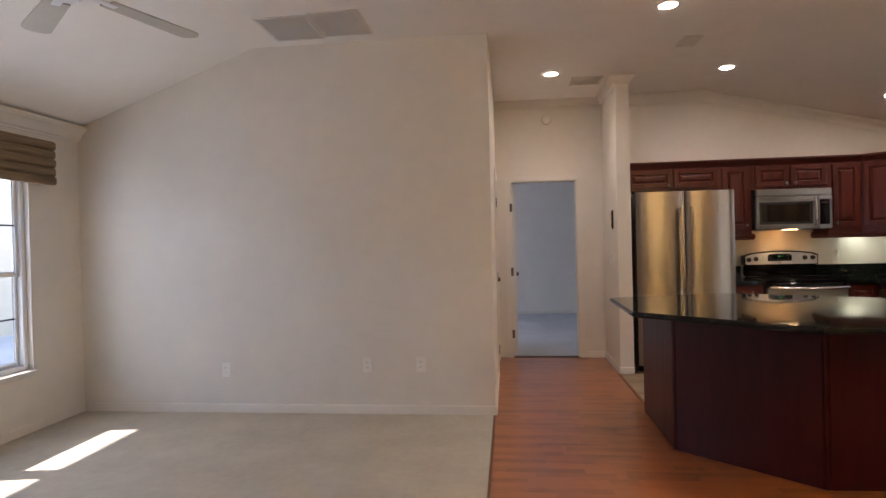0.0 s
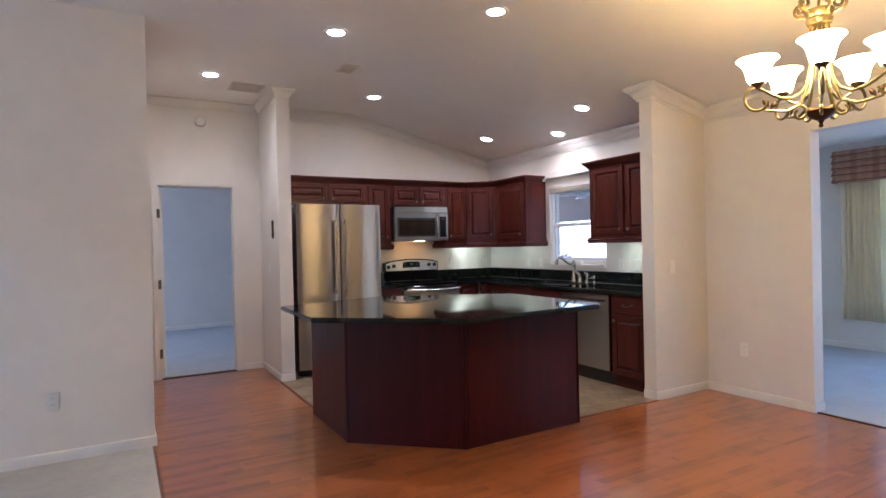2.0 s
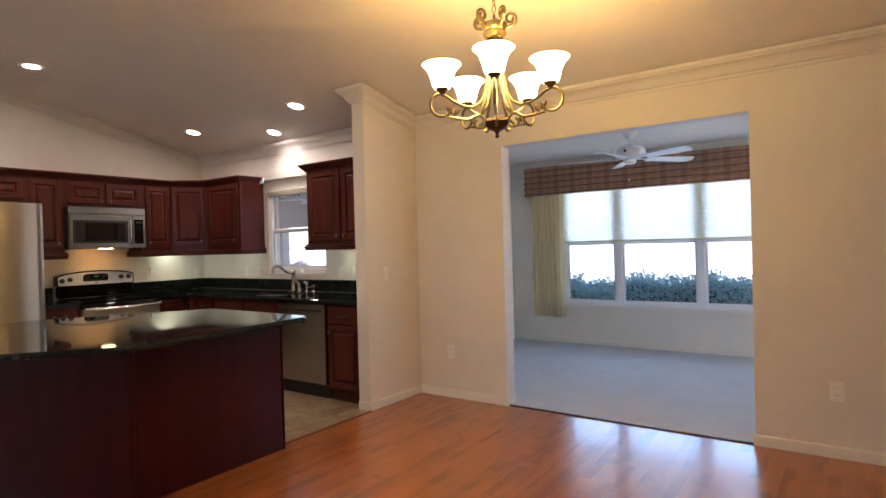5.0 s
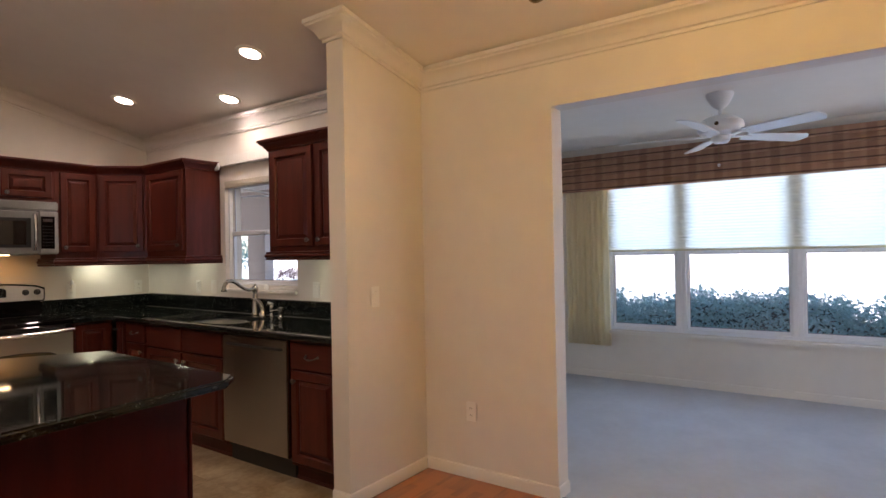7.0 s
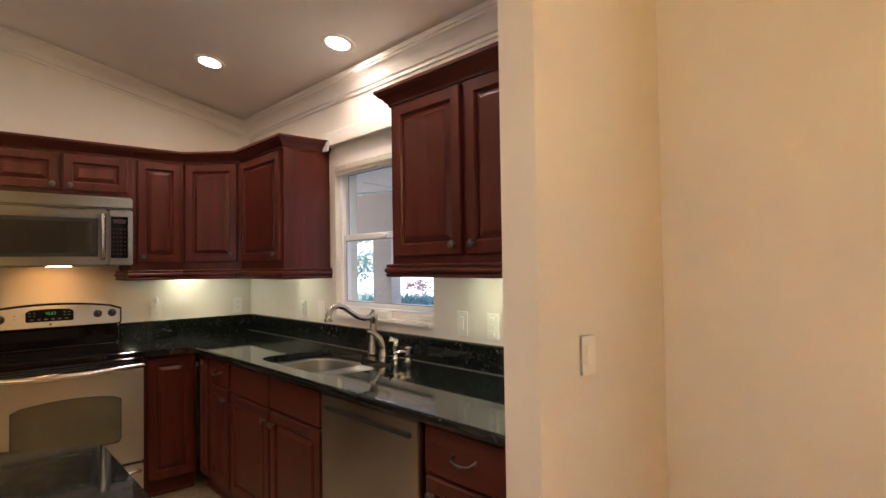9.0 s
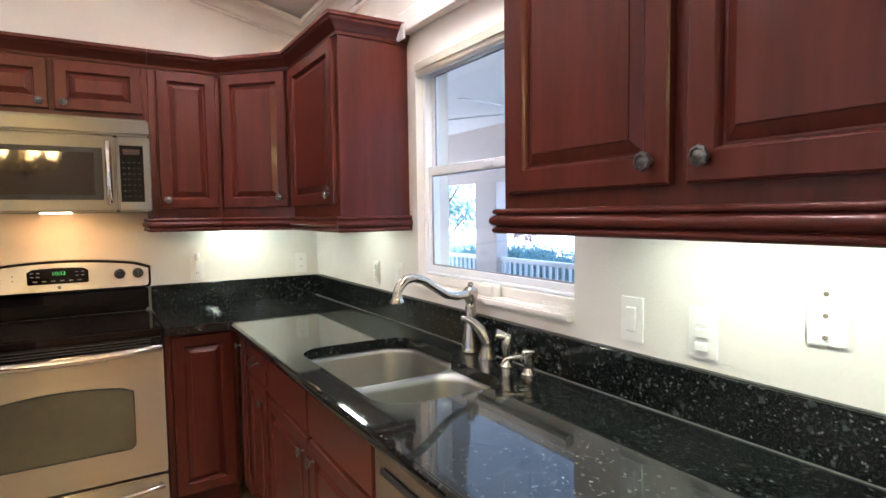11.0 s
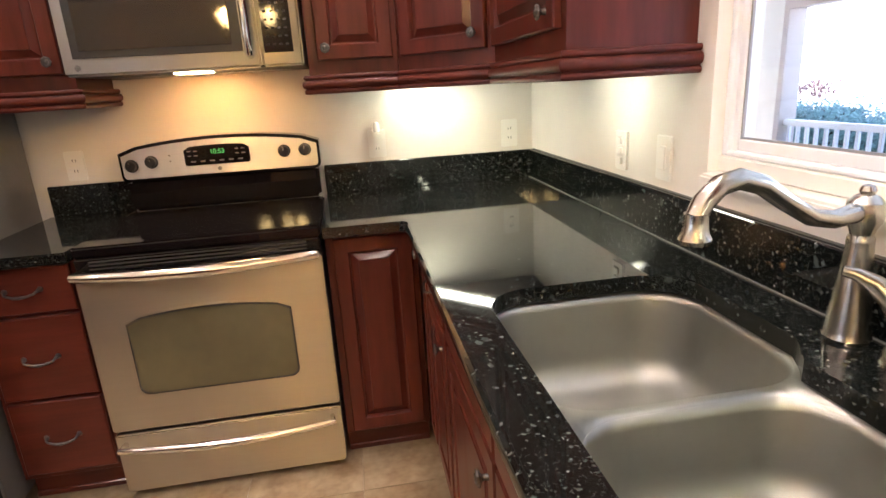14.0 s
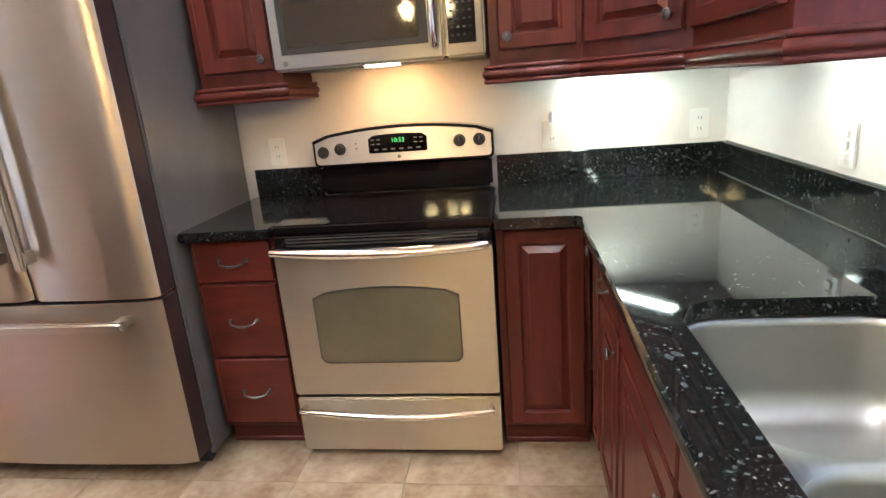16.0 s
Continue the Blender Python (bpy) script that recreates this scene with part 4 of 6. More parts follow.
# ---- faucet set ----
fa = thing("kitchen_faucet", pose(-0.058, -1.785, ZT), "brushed nickel high-arc faucet behind the sink", "faucet")
part("body", lathe(bmesh.new(), [(0.0001, 0), (0.033, 0), (0.035, 0.006), (0.033, 0.012), (0.032, 0.02), (0.028, 0.06), (0.0225, 0.11), (0.019, 0.155), (0.019, 0.162), (0.019, 0.168), (0.016, 0.174), (0.018, 0.182), (0.025, 0.196), (0.027, 0.210), (0.025, 0.224), (0.016, 0.234), (0.010, 0.237), (0.012, 0.242), (0.009, 0.249), (0.0001, 0.252)], 28), NICKEL, fa)
sp = [(-0.018, -0.003, 0.210), (-0.065, -0.013, 0.206), (-0.115, -0.025, 0.217), (-0.170, -0.036, 0.248), (-0.215, -0.046, 0.276), (-0.256, -0.055, 0.289), (-0.290, -0.062, 0.284), (-0.314, -0.068, 0.266), (-0.325, -0.070, 0.246)]
part("spout", tube(bmesh.new(), sp, 0.0145, 16, taper=[1.1, 0.95, 0.9, 0.92, 0.97, 1, 1, 1, 1]), NICKEL, fa)
part("aerator", lathe(bmesh.new(), [(0.0001, 0.0), (0.020, 0.0), (0.0215, 0.006), (0.017, 0.016), (0.0155, 0.03), (0.0155, 0.04), (0.0001, 0.04)], 20, pose(-0.3255, -0.0705, 0.212)), NICKEL, fa)
fh = thing("faucet_handle", pose(-0.060, -1.887, ZT), "brushed nickel lever handle beside the faucet", "faucet handle")
part("base", lathe(bmesh.new(), [(0.0001, 0), (0.031, 0), (0.031, 0.006), (0.029, 0.012), (0.024, 0.035), (0.021, 0.05), (0.022, 0.054), (0.020, 0.062), (0.0001, 0.066)], 24), NICKEL, fh)
part("lever", tube(bmesh.new(), [(0, 0, 0.045), (-0.005, 0.004, 0.068), (-0.018, 0.016, 0.098), (-0.036, 0.032, 0.122), (-0.055, 0.048, 0.134), (-0.067, 0.058, 0.137)], 0.016, 12, taper=[1.3, 1.3, 1.1, 0.85, 0.6, 0.5]), NICKEL, fh)
sy_ = thing("side_sprayer", pose(-0.072, -2.010, ZT), "brushed nickel pull-out side sprayer", "sprayer")
part("holder", lathe(bmesh.new(), [(0.0001, 0), (0.024, 0), (0.024, 0.005), (0.017, 0.013), (0.014, 0.03), (0.016, 0.038), (0.0001, 0.040)], 20), NICKEL, sy_)
part("wand", lathe(bmesh.new(), [(0.0001, 0.038), (0.015, 0.038), (0.018, 0.06), (0.019, 0.085), (0.014, 0.098), (0.0001, 0.104)], 20), NICKEL, sy_)
part("spray_head", lathe(bmesh.new(), [(0.0001, -0.022), (0.013, -0.020), (0.016, 0.0), (0.020, 0.018), (0.021, 0.026), (0.017, 0.029), (0.0001, 0.029)], 18, pose(-0.006, 0.006, 0.095, 0, -78, -38)), NICKEL, sy_)
sd = thing("soap_dispenser", pose(-0.076, -2.122, ZT), "brushed nickel built-in soap dispenser", "soap dispenser")
part("base", lathe(bmesh.new(), [(0.0001, 0), (0.024, 0), (0.024, 0.005), (0.017, 0.012), (0.013, 0.022), (0.017, 0.032), (0.018, 0.038), (0.012, 0.042), (0.0001, 0.044)], 20), NICKEL, sd)
part("pump_head", lathe(bmesh.new(), [(0.0001, 0.043), (0.016, 0.043), (0.017, 0.064), (0.023, 0.066), (0.023, 0.075), (0.018, 0.079), (0.0001, 0.080)], 20), NICKEL, sd)
part("nozzle", tube(bmesh.new(), [(-0.01, 0.004, 0.056), (-0.04, 0.020, 0.055), (-0.062, 0.032, 0.052), (-0.070, 0.036, 0.044)], 0.007, 10, taper=[1.1, 0.9, 0.8, 0.75]), NICKEL, sd)


# ---- island ----
isl = thing("kitchen_island", pose(0, 0, 0), "angled island with dark cherry panels and black granite top", "kitchen island")
BODY = [(-3.285, -2.17), (-3.285, -2.97), (-2.66, -3.540), (-1.645, -3.520), (-1.625, -2.62), (-2.60, -2.03)]
part("body", prism(bmesh.new(), BODY, 0.0, 0.879), ISLAND, isl)
for i in range(4):
    (x0, y0), (x1, y1) = BODY[i], BODY[i + 1]
    w = math.hypot(x1 - x0, y1 - y0)
    ang = math.degrees(math.atan2(y1 - y0, x1 - x0))
    part("corner_bead", box(bmesh.new(), (-0.012, -0.006, 0.0), (0.012, 0.006, 0.878), 0.004, m=pose(x0, y0, 0, 0, 0, ang)), ISLAND, isl)
    m = pose(x0, y0, 0, 0, 0, ang)
    part("panel", box(bmesh.new(), (0.014, -0.007, 0.012), (w - 0.015, -0.0005, 0.877), 0.0015), ISLAND, isl, m=m)
TOP = [(-3.545, -2.19), (-3.570, -3.11), (-2.81, -3.815), (-1.600, -3.725), (-1.535, -3.66), (-1.520, -2.54), (-2.60, -1.93)]
part("worktop", prism(bmesh.new(), TOP, 0.880, ZT, 0.010, 3), GRANITE, isl)

# ---- refrigerator ----
FX0, FX1, FS, FT = -3.025, -2.068, -2.545, 1.845
fr = thing("refrigerator", pose(0, 0, 0), "brushed steel french-door refrigerator with a bottom freezer", "refrigerator")
part("cabinet", box(bmesh.new(), (FX0 + 0.004, -0.690, 0.03), (FX1 - 0.004, -0.03, FT - 0.02), 0.006, seg=2), GREYSIDE, fr, "grey textured steel side")
part("gasket", box(bmesh.new(), (FX0 + 0.012, -0.712, 0.06), (FX1 - 0.012, -0.690, FT - 0.03)), SHADOWGAP, fr)


def curved_front(x0, x1, y_back, y_front, z0, z1, bow=0.012, n=16):
    bm = bmesh.new()
    pts = [(x0, y_back)]
    for i in range(n + 1):
        u = i / n
        edge = min(u, 1 - u) * (x1 - x0)
        soft = 0.014 * max(0.0, 1 - edge / 0.014) if edge < 0.014 else 0.0
        pts.append((x0 + (x1 - x0) * u, y_front - bow * (1 - (2 * u - 1) ** 2) + soft))
    pts.append((x1, y_back))
    return prism(bm, pts, z0, z1, 0.003, 1)


for nm, x0, x1, z0, z1, bow in (("left_door", FX0, FS - 0.003, 0.735, FT, 0.012), ("right_door", FS + 0.003, FX1, 0.735, FT, 0.012), ("freezer_drawer", FX0, FX1, 0.075, 0.722, 0.010)):
    d = part(nm, curved_front(x0, x1, -0.797, -0.812, z0, z1, bow), STEEL_V, fr)
    part("door_edge", box(bmesh.new(), (x0 + 0.0005, -0.7965, z0 + 0.001), (x1 - 0.0005, -0.713, z1 - 0.001), 0.003), BRONZE_EDGE, d, "dark plastic door edge")
    if nm == "freezer_drawer":
        h = part("handle", box(bmesh.new(), (x0 + 0.10, -0.890, 0.640), (x1 - 0.10, -0.862, 0.676), 0.009, seg=3), STEEL, d)
        for hx in (x0 + 0.115, x1 - 0.155):
            part("handle_post", box(bmesh.new(), (hx, -0.864, 0.644), (hx + 0.04, -0.812, 0.672), 0.004), STEEL, h)
    else:
        hx = x1 - 0.075 if nm == "left_door" else x0 + 0.030
        h = part("handle", box(bmesh.new(), (hx, -0.885, 0.86), (hx + 0.042, -0.860, 1.69), 0.010, seg=3), STEEL_V, d)
        for hz in (0.88, 1.63):
            part("handle_post", box(bmesh.new(), (hx + 0.006, -0.862, hz), (hx + 0.036, -0.812, hz + 0.04), 0.004), STEEL_V, h)
part("hinge_cover", box(bmesh.new(), (FX0 + 0.02, -0.74, FT - 0.018), (FX0 + 0.10, -0.62, FT + 0.012), 0.006), BLACKP, fr)
part("hinge_cover", box(bmesh.new(), (FX1 - 0.10, -0.74, FT - 0.018), (FX1 - 0.02, -0.62, FT + 0.012), 0.006), BLACKP, fr)
part("base_grille", box(bmesh.new(), (FX0 + 0.02, -0.70, 0.0), (FX1 - 0.02, -0.66, 0.06), 0.003), BLACKP, fr)
part("middle_hinge", box(bmesh.new(), (FX1 - 0.045, -0.772, 0.7235), (FX1 - 0.004, -0.700, 0.7335), 0.002), CHROME, fr)

# ---- range ----
RX0, RX1 = -1.712, -0.942
rg = thing("kitchen_range", pose(RX0, 0, 0), "stainless electric range with a black glass cooktop", "range")
RW = RX1 - RX0
part("body", box(bmesh.new(), (0.003, -0.615, 0.045), (RW - 0.003, -0.012, 0.885), 0.003), BLACKP, rg)
ck = part("cooktop", box(bmesh.new(), (0.0, -0.648, 0.886), (RW, -0.085, 0.922), 0.008, seg=3), BLACK, rg, "black ceramic glass cooktop")
for cx_, cy_, r_ in ((0.20, -0.22, 0.085), (0.57, -0.22, 0.075), (0.20, -0.48, 0.095), (0.57, -0.48, 0.11)):
    part("burner_ring", lathe(bmesh.new(), [(r_ - 0.0015, 0.0), (r_, 0.0), (r_, 0.0006), (r_ - 0.0015, 0.0006)], 40, pose(cx_, cy_, 0.9222), True), BLACK, ck)
vt = part("vent_trim", box(bmesh.new(), (0.006, -0.652, 0.838), (RW - 0.006, -0.616, 0.884), 0.004), BLACK, rg)
for k in range(3):
    part("vent_slot", box(bmesh.new(), (0.05, -0.6535, 0.848 + k * 0.012), (RW - 0.05, -0.6522, 0.853 + k * 0.012)), SHADOWGAP, vt)
od = part("oven_door", box(bmesh.new(), (0.004, -0.668, 0.272), (RW - 0.004, -0.618, 0.832), 0.006, seg=2), STEEL, rg)
# door window: arched black frame and glass


def arched(x0, x1, z0, z1, rise, y, t, r=0.03, n=12):
    bm = bmesh.new()
    pts = []
    for i in range(5):
        a = radians(180 + 90 * i / 4)
        pts.append((x0 + r + r * math.cos(a), z0 + r + r * math.sin(a)))
    for i in range(5):
        a = radians(270 + 90 * i / 4)
        pts.append((x1 - r + r * math.cos(a), z0 + r + r * math.sin(a)))
    for i in range(n + 1):
        u = 1 - 2 * i / n
        pts.append(((x0 + x1) / 2 + u * (x1 - x0) / 2, z1 - rise * u * u - (0.012 if abs(u) == 1 else 0)))
    a = [bm.verts.new((x, y, z)) for x, z in pts]
    b = [bm.verts.new((x, y - t, z)) for x, z in pts]
    bm.faces.new(a), bm.faces.new(b[::-1])
    for i in range(len(pts)):
        j = (i + 1) % len(pts)
        bm.faces.new((a[i], b[i], b[j], a[j]))
    return bm


part("window_rim", arched(0.118, RW - 0.118, 0.398, 0.704, 0.026, -0.6682, 0.0022), STEEL, od)
part("window_border", arched(0.124, RW - 0.124, 0.404, 0.698, 0.026, -0.6705, 0.0012), BLACKP, od)
part("window_glass", arched(0.130, RW - 0.130, 0.411, 0.692, 0.025, -0.6718, 0.0012), OVENGLASS, od, "dark greenish oven glass")


def bar_handle(parent, x0, x1, z, y, sag=0.012, r=0.017):
    pts = []
    for i in range(17):
        u = i / 16
        pts.append((x0 + (x1 - x0) * u, y - 0.045 - 0.014 * math.sin(math.pi * u), z - sag * math.sin(math.pi * u)))
    h = part("handle", tube(bmesh.new(), [(x0 + 0.006, y, z)] + pts + [(x1 - 0.006, y, z)], r, 14, taper=[0.8] + [0.95 + 0.2 * math.sin(math.pi * i / 16) for i in range(17)] + [0.8]), CHROME, parent)
    return h


bar_handle(od, 0.022, RW - 0.022, 0.842, -0.660)
dw_ = part("storage_drawer", box(bmesh.new(), (0.004, -0.664, 0.030), (RW - 0.004, -0.618, 0.258), 0.006, seg=2), STEEL, rg)
bar_handle(dw_, 0.03, RW - 0.03, 0.222, -0.656, 0.016, 0.012)
for fx in (0.04, RW - 0.04):
    part("foot", rod(bmesh.new(), (fx, -0.58, 0), (fx, -0.58, 0.046), 0.016), BLACKP, rg)
# backguard
part("riser", box(bmesh.new(), (0.012, -0.100, 0.9225), (RW - 0.012, -0.022, 1.052), 0.014, seg=3), BLACK, rg)
part("riser_lip", box(bmesh.new(), (0.016, -0.116, 0.958), (RW - 0.016, -0.1005, 0.976), 0.006, seg=2), BLACK, rg)
bg = part("backguard", arched(0.0, RW, 1.046, 1.205, 0.036, -0.022, 0.088, 0.02), BLACK, rg)
part("control_panel", arched(0.010, RW - 0.010, 1.056, 1.192, 0.034, -0.1102, 0.004, 0.016), PANEL_STEEL, rg)
dp = part("display", arched(0.245, 0.495, 1.092, 1.170, 0.006, -0.1143, 0.003, 0.008), BLACK, rg, "black glass clock display")
txt = bpy.data.curves.new("clock_digits", "FONT")
txt.body, txt.size, txt.align_x, txt.align_y, txt.extrude = "10:53", 0.026, "CENTER", "CENTER", 0.0003
to = new("clock_digits", txt)
to.data.materials.append(DIGITS)
to.parent, to.matrix_basis = dp, pose(0.372, -0.1182, 1.142, 90)
tagged(to, "green lit clock digits")
for i in range(2):
    for j in range(4):
        x = (0.258 if i == 0 else 0.440) + (j % 2) * 0.024
        z = 1.146 - (j // 2) * 0.018
        part("button_mark", box(bmesh.new(), (x, -0.1179, z), (x + 0.014, -0.1173, z + 0.004)), GREYSIDE, dp)
for j in range(6):
    part("button_mark", box(bmesh.new(), (0.268 + j * 0.036, -0.1179, 1.104), (0.286 + j * 0.036, -0.1173, 1.110)), GREYSIDE, dp)
for kx, kz in ((0.045, 1.108), (0.120, 1.118), (RW - 0.140, 1.124), (RW - 0.058, 1.124)):
    k = part("control_knob", lathe(bmesh.new(), [(0.0001, 0), (0.025, 0), (0.025, 0.004), (0.021, 0.007), (0.019, 0.022), (0.015, 0.025), (0.0001, 0.025)], 22, pose(kx, -0.1142, kz, 90)), BLACKP, rg)
    part("pointer", box(bmesh.new(), (kx - 0.002, -0.143, kz + 0.002), (kx + 0.002, -0.139, kz + 0.017), 0.001), CHROME, k)
for z in (1.116, 1.138):
    part("indicator_lamp", rod(bmesh.new(), (0.19, -0.114, z), (0.19, -0.116, z), 0.003, seg=8), BRONZE, rg)
part("badge", rod(bmesh.new(), (0.372, -0.114, 1.074), (0.372, -0.1162, 1.074), 0.008), GREYSIDE, rg)

# ---- microwave ----
MW0, MW1 = -1.705, -0.942
mwv = thing("microwave", pose(MW0, 0, 1.437), "stainless over-the-range microwave with a black window", "microwave")
W = MW1 - MW0
part("case", box(bmesh.new(), (0.002, -0.375, 0.0), (W - 0.002, -0.005, 0.425), 0.004), BLACKP, mwv)
part("top_grille", box(bmesh.new(), (0, -0.412, 0.352), (W, -0.376, 0.428), 0.010, seg=3), MW_STEEL, mwv)
md = part("door", box(bmesh.new(), (0, -0.412, 0.0), (0.621, -0.376, 0.348), 0.008, seg=3), MW_STEEL, mwv)
part("door_window", box(bmesh.new(), (0.035, -0.4150, 0.055), (0.568, -0.4124, 0.290), 0.002), BLACKP, md)
part("window_glass", box(bmesh.new(), (0.060, -0.4168, 0.078), (0.535, -0.4152, 0.266), 0.0006), MWGLASS, md)
part("handle", tube(bmesh.new(), [(0.590, -0.410, 0.318), (0.590, -0.436, 0.312), (0.590, -0.446, 0.28), (0.590, -0.449, 0.18), (0.590, -0.446, 0.08), (0.590, -0.436, 0.045), (0.590, -0.410, 0.040)], 0.013, 14), CHROME, md)
cp = part("control_panel", box(bmesh.new(), (0.624, -0.412, 0.0), (W, -0.376, 0.348), 0.008, seg=3), MW_STEEL, mwv)
part("keypad", box(bmesh.new(), (0.637, -0.4145, 0.045), (W - 0.030, -0.4124, 0.305), 0.002), BLACK, cp)
part("display", box(bmesh.new(), (0.650, -0.4158, 0.262), (W - 0.044, -0.4147, 0.288)), BRONZE_EDGE, cp, "dull brown display")
for r_ in range(7):
    for c_ in range(4):
        x, z = 0.647 + c_ * 0.021, 0.068 + r_ * 0.026
        part("key", box(bmesh.new(), (x, -0.4155, z), (x + 0.010, -0.4147, z + 0.006)), KEYGREY, cp)
part("badge", rod(bmesh.new(), (0.045, -0.412, 0.026), (0.045, -0.4142, 0.026), 0.010), PEWTER, md)
part("hood_lamp", box(bmesh.new(), (0.32, -0.36, -0.006), (0.44, -0.29, -0.0005), 0.002), HOODGLOW, mwv, "lit warm hood lamp lens")
part("vent_filter", box(bmesh.new(), (0.06, -0.25, -0.004), (0.70, -0.06, -0.0005), 0.001), GREYSIDE, mwv)
lamp("hood_light", "AREA", look((-1.32, -0.18, 1.428), (-1.32, -0.04, 0.9)), 0.19, (1.0, 0.47, 0.13), size=0.16, size_y=0.06)

# ---- dishwasher ----
dwm = EAST(-2.19)
dsh = thing("dishwasher", dwm, "stainless dishwasher under the granite counter", "dishwasher")
part("body", box(bmesh.new(), (0.01, -0.585, 0.10), (0.665, -0.02, 0.874)), BLACKP, dsh)
ddo = part("door", box(bmesh.new(), (0.004, -0.625, 0.135), (0.672, -0.587, 0.862), 0.005, seg=2), DW_STEEL, dsh)
part("handle_pocket", box(bmesh.new(), (0.05, -0.632, 0.795), (0.626, -0.6255, 0.812), 0.002), BLACKP, ddo)
part("toe_panel", box(bmesh.new(), (0.006, -0.565, 0.0), (0.670, -0.545, 0.12)), BLACKP, dsh)

# ---- wall plates ----
def outlet(m, label, kind="outlet", plug=False):
    o = thing("wall_outlet" if kind == "outlet" else "light_switch", m, label, "outlet" if kind == "outlet" else "switch", "wall plates")
    part("plate", box(bmesh.new(), (-0.038, -0.008, -0.060), (0.038, -0.0005, 0.060), 0.004, seg=2), PLATE, o)
    if kind == "outlet":
        for z in (-0.021, 0.021):
            f = part("socket", box(bmesh.new(), (-0.016, -0.011, z - 0.014), (0.016, -0.0081, z + 0.014), 0.003, seg=2), PLATE, o)
            for x in (-0.007, 0.005):
                part("slot", box(bmesh.new(), (x, -0.0114, z - 0.005), (x + 0.002, -0.0108, z + 0.006)), SHADOWGAP, f)
    elif kind == "rocker":
        part("rocker", box(bmesh.new(), (-0.016, -0.014, -0.032), (0.016, -0.0081, 0.032), 0.003), PLATE, o)
    elif kind == "triple":
        for z in (-0.030, 0.0, 0.030):
            part("toggle", box(bmesh.new(), (-0.014, -0.017, z - 0.011), (0.014, -0.0081, z + 0.011), 0.002), PLATE, o)
    elif kind == "jack":
        for z in (-0.042, 0.0, 0.042):
            part("screw", rod(bmesh.new(), (0, -0.0081, z), (0, -0.0125, z), 0.0048, seg=10), NICKEL, o)
    if plug:
        nl = part("night_light", box(bmesh.new(), (-0.015, -0.036, 0.006), (0.015, -0.0095, 0.050), 0.007, seg=2), PLATE, o)
        part("bulb_cover", lathe(bmesh.new(), [(0.0001, 0), (0.013, 0), (0.015, 0.010), (0.013, 0.030), (0.007, 0.040), (0.0001, 0.042)], 16, pose(0, -0.024, 0.0505)), FANW, nl)
    return o


outlet(pose(-1.915, 0, 1.115), "ivory duplex outlet above the small counter")
outlet(pose(-0.700, 0, 1.115), "ivory outlet with a plug-in night light", plug=True)
outlet(pose(-0.108, 0, 1.118), "ivory duplex outlet in the counter corner")
E90 = lambda y, z, x=0.0: pose(x, y, z, 0, 0, -90)
outlet(E90(-0.885, 1.122), "ivory triple switch plate above the counter", "triple")
outlet(E90(-1.125, 1.126), "ivory rocker switch beside the window", "rocker")
outlet(E90(-2.45, 1.13), "ivory rocker switch beside the window", "rocker")
outlet(E90(-2.65, 1.128), "ivory triple switch plate above the counter", "triple")
outlet(E90(-2.905, 1.205), "ivory blank plate with three screws", "jack")
outlet(E90(-3.79, 0.41, 0.03), "ivory duplex outlet low on the dining wall")
outlet(E90(-6.65, 0.41, 0.03), "ivory duplex outlet low on the dining wall")
outlet(pose(-0.45, -3.44, 1.14), "ivory rocker switch on the short wall", "rocker")
outlet(pose(-5.49, -2.27, 0.40), "ivory duplex outlet low on the living room wall")
outlet(pose(-5.05, -2.27, 0.405), "ivory duplex outlet low on the living room wall")
outlet(pose(-6.70, -2.27, 0.36), "ivory duplex outlet low on the living room wall")
outlet(pose(-3.22, -0.45, 1.17, 0, 0, -90), "ivory rocker switch on the wall end", "rocker")
hk = thing("wall_ornament", pose(-3.222, -0.62, 1.59, 0, 0, -90), "small dark carved ornament hung on the wall end", "wall ornament")
for z, r_ in ((-0.062, 0.034), (0.0, 0.026), (0.055, 0.030)):
    part("carved_lobe", lathe(bmesh.new(), [(0.0001, 0), (r_, 0.002), (r_ * 0.9, 0.012), (r_ * 0.5, 0.020), (0.0001, 0.022)], 16, pose(0, 0, z, 90) @ Matrix.Diagonal((0.8, 1.35, 1, 1))), BRONZE, hk)
sm = thing("smoke_detector", pose(-3.85, -0.001, 2.80, 90), "small white round detector high on the hall wall", "smoke detector")
part("housing", lathe(bmesh.new(), [(0.0001, 0), (0.06, 0), (0.06, 0.012), (0.048, 0.03), (0.0001, 0.034)], 28), TRIM, sm)
sb = thing("sill_box", pose(0.002, -1.814, 1.1135), "small cream soap box on the window sill", "box")
part("box_body", box(bmesh.new(), (-0.020, -0.047, 0), (0.022, 0.047, 0.044), 0.006, seg=3), PLATE, sb)
sl = thing("folded_cord", pose(0.005, -2.15, 1.1135), "loop of pale shade cord lying on the sill", "cord")
part("cord", tube(bmesh.new(), [(0.014 * math.cos(a * 0.7) * (1 - a * 0.02), 0.06 * math.sin(a * 0.7), 0.004 + 0.0006 * a) for a in range(22)], 0.0022, 6), PLATE, sl)

# ---- ceiling fixtures ----
SLOPE = math.degrees(math.atan2(FLAT - EAVE_E, 2.1))


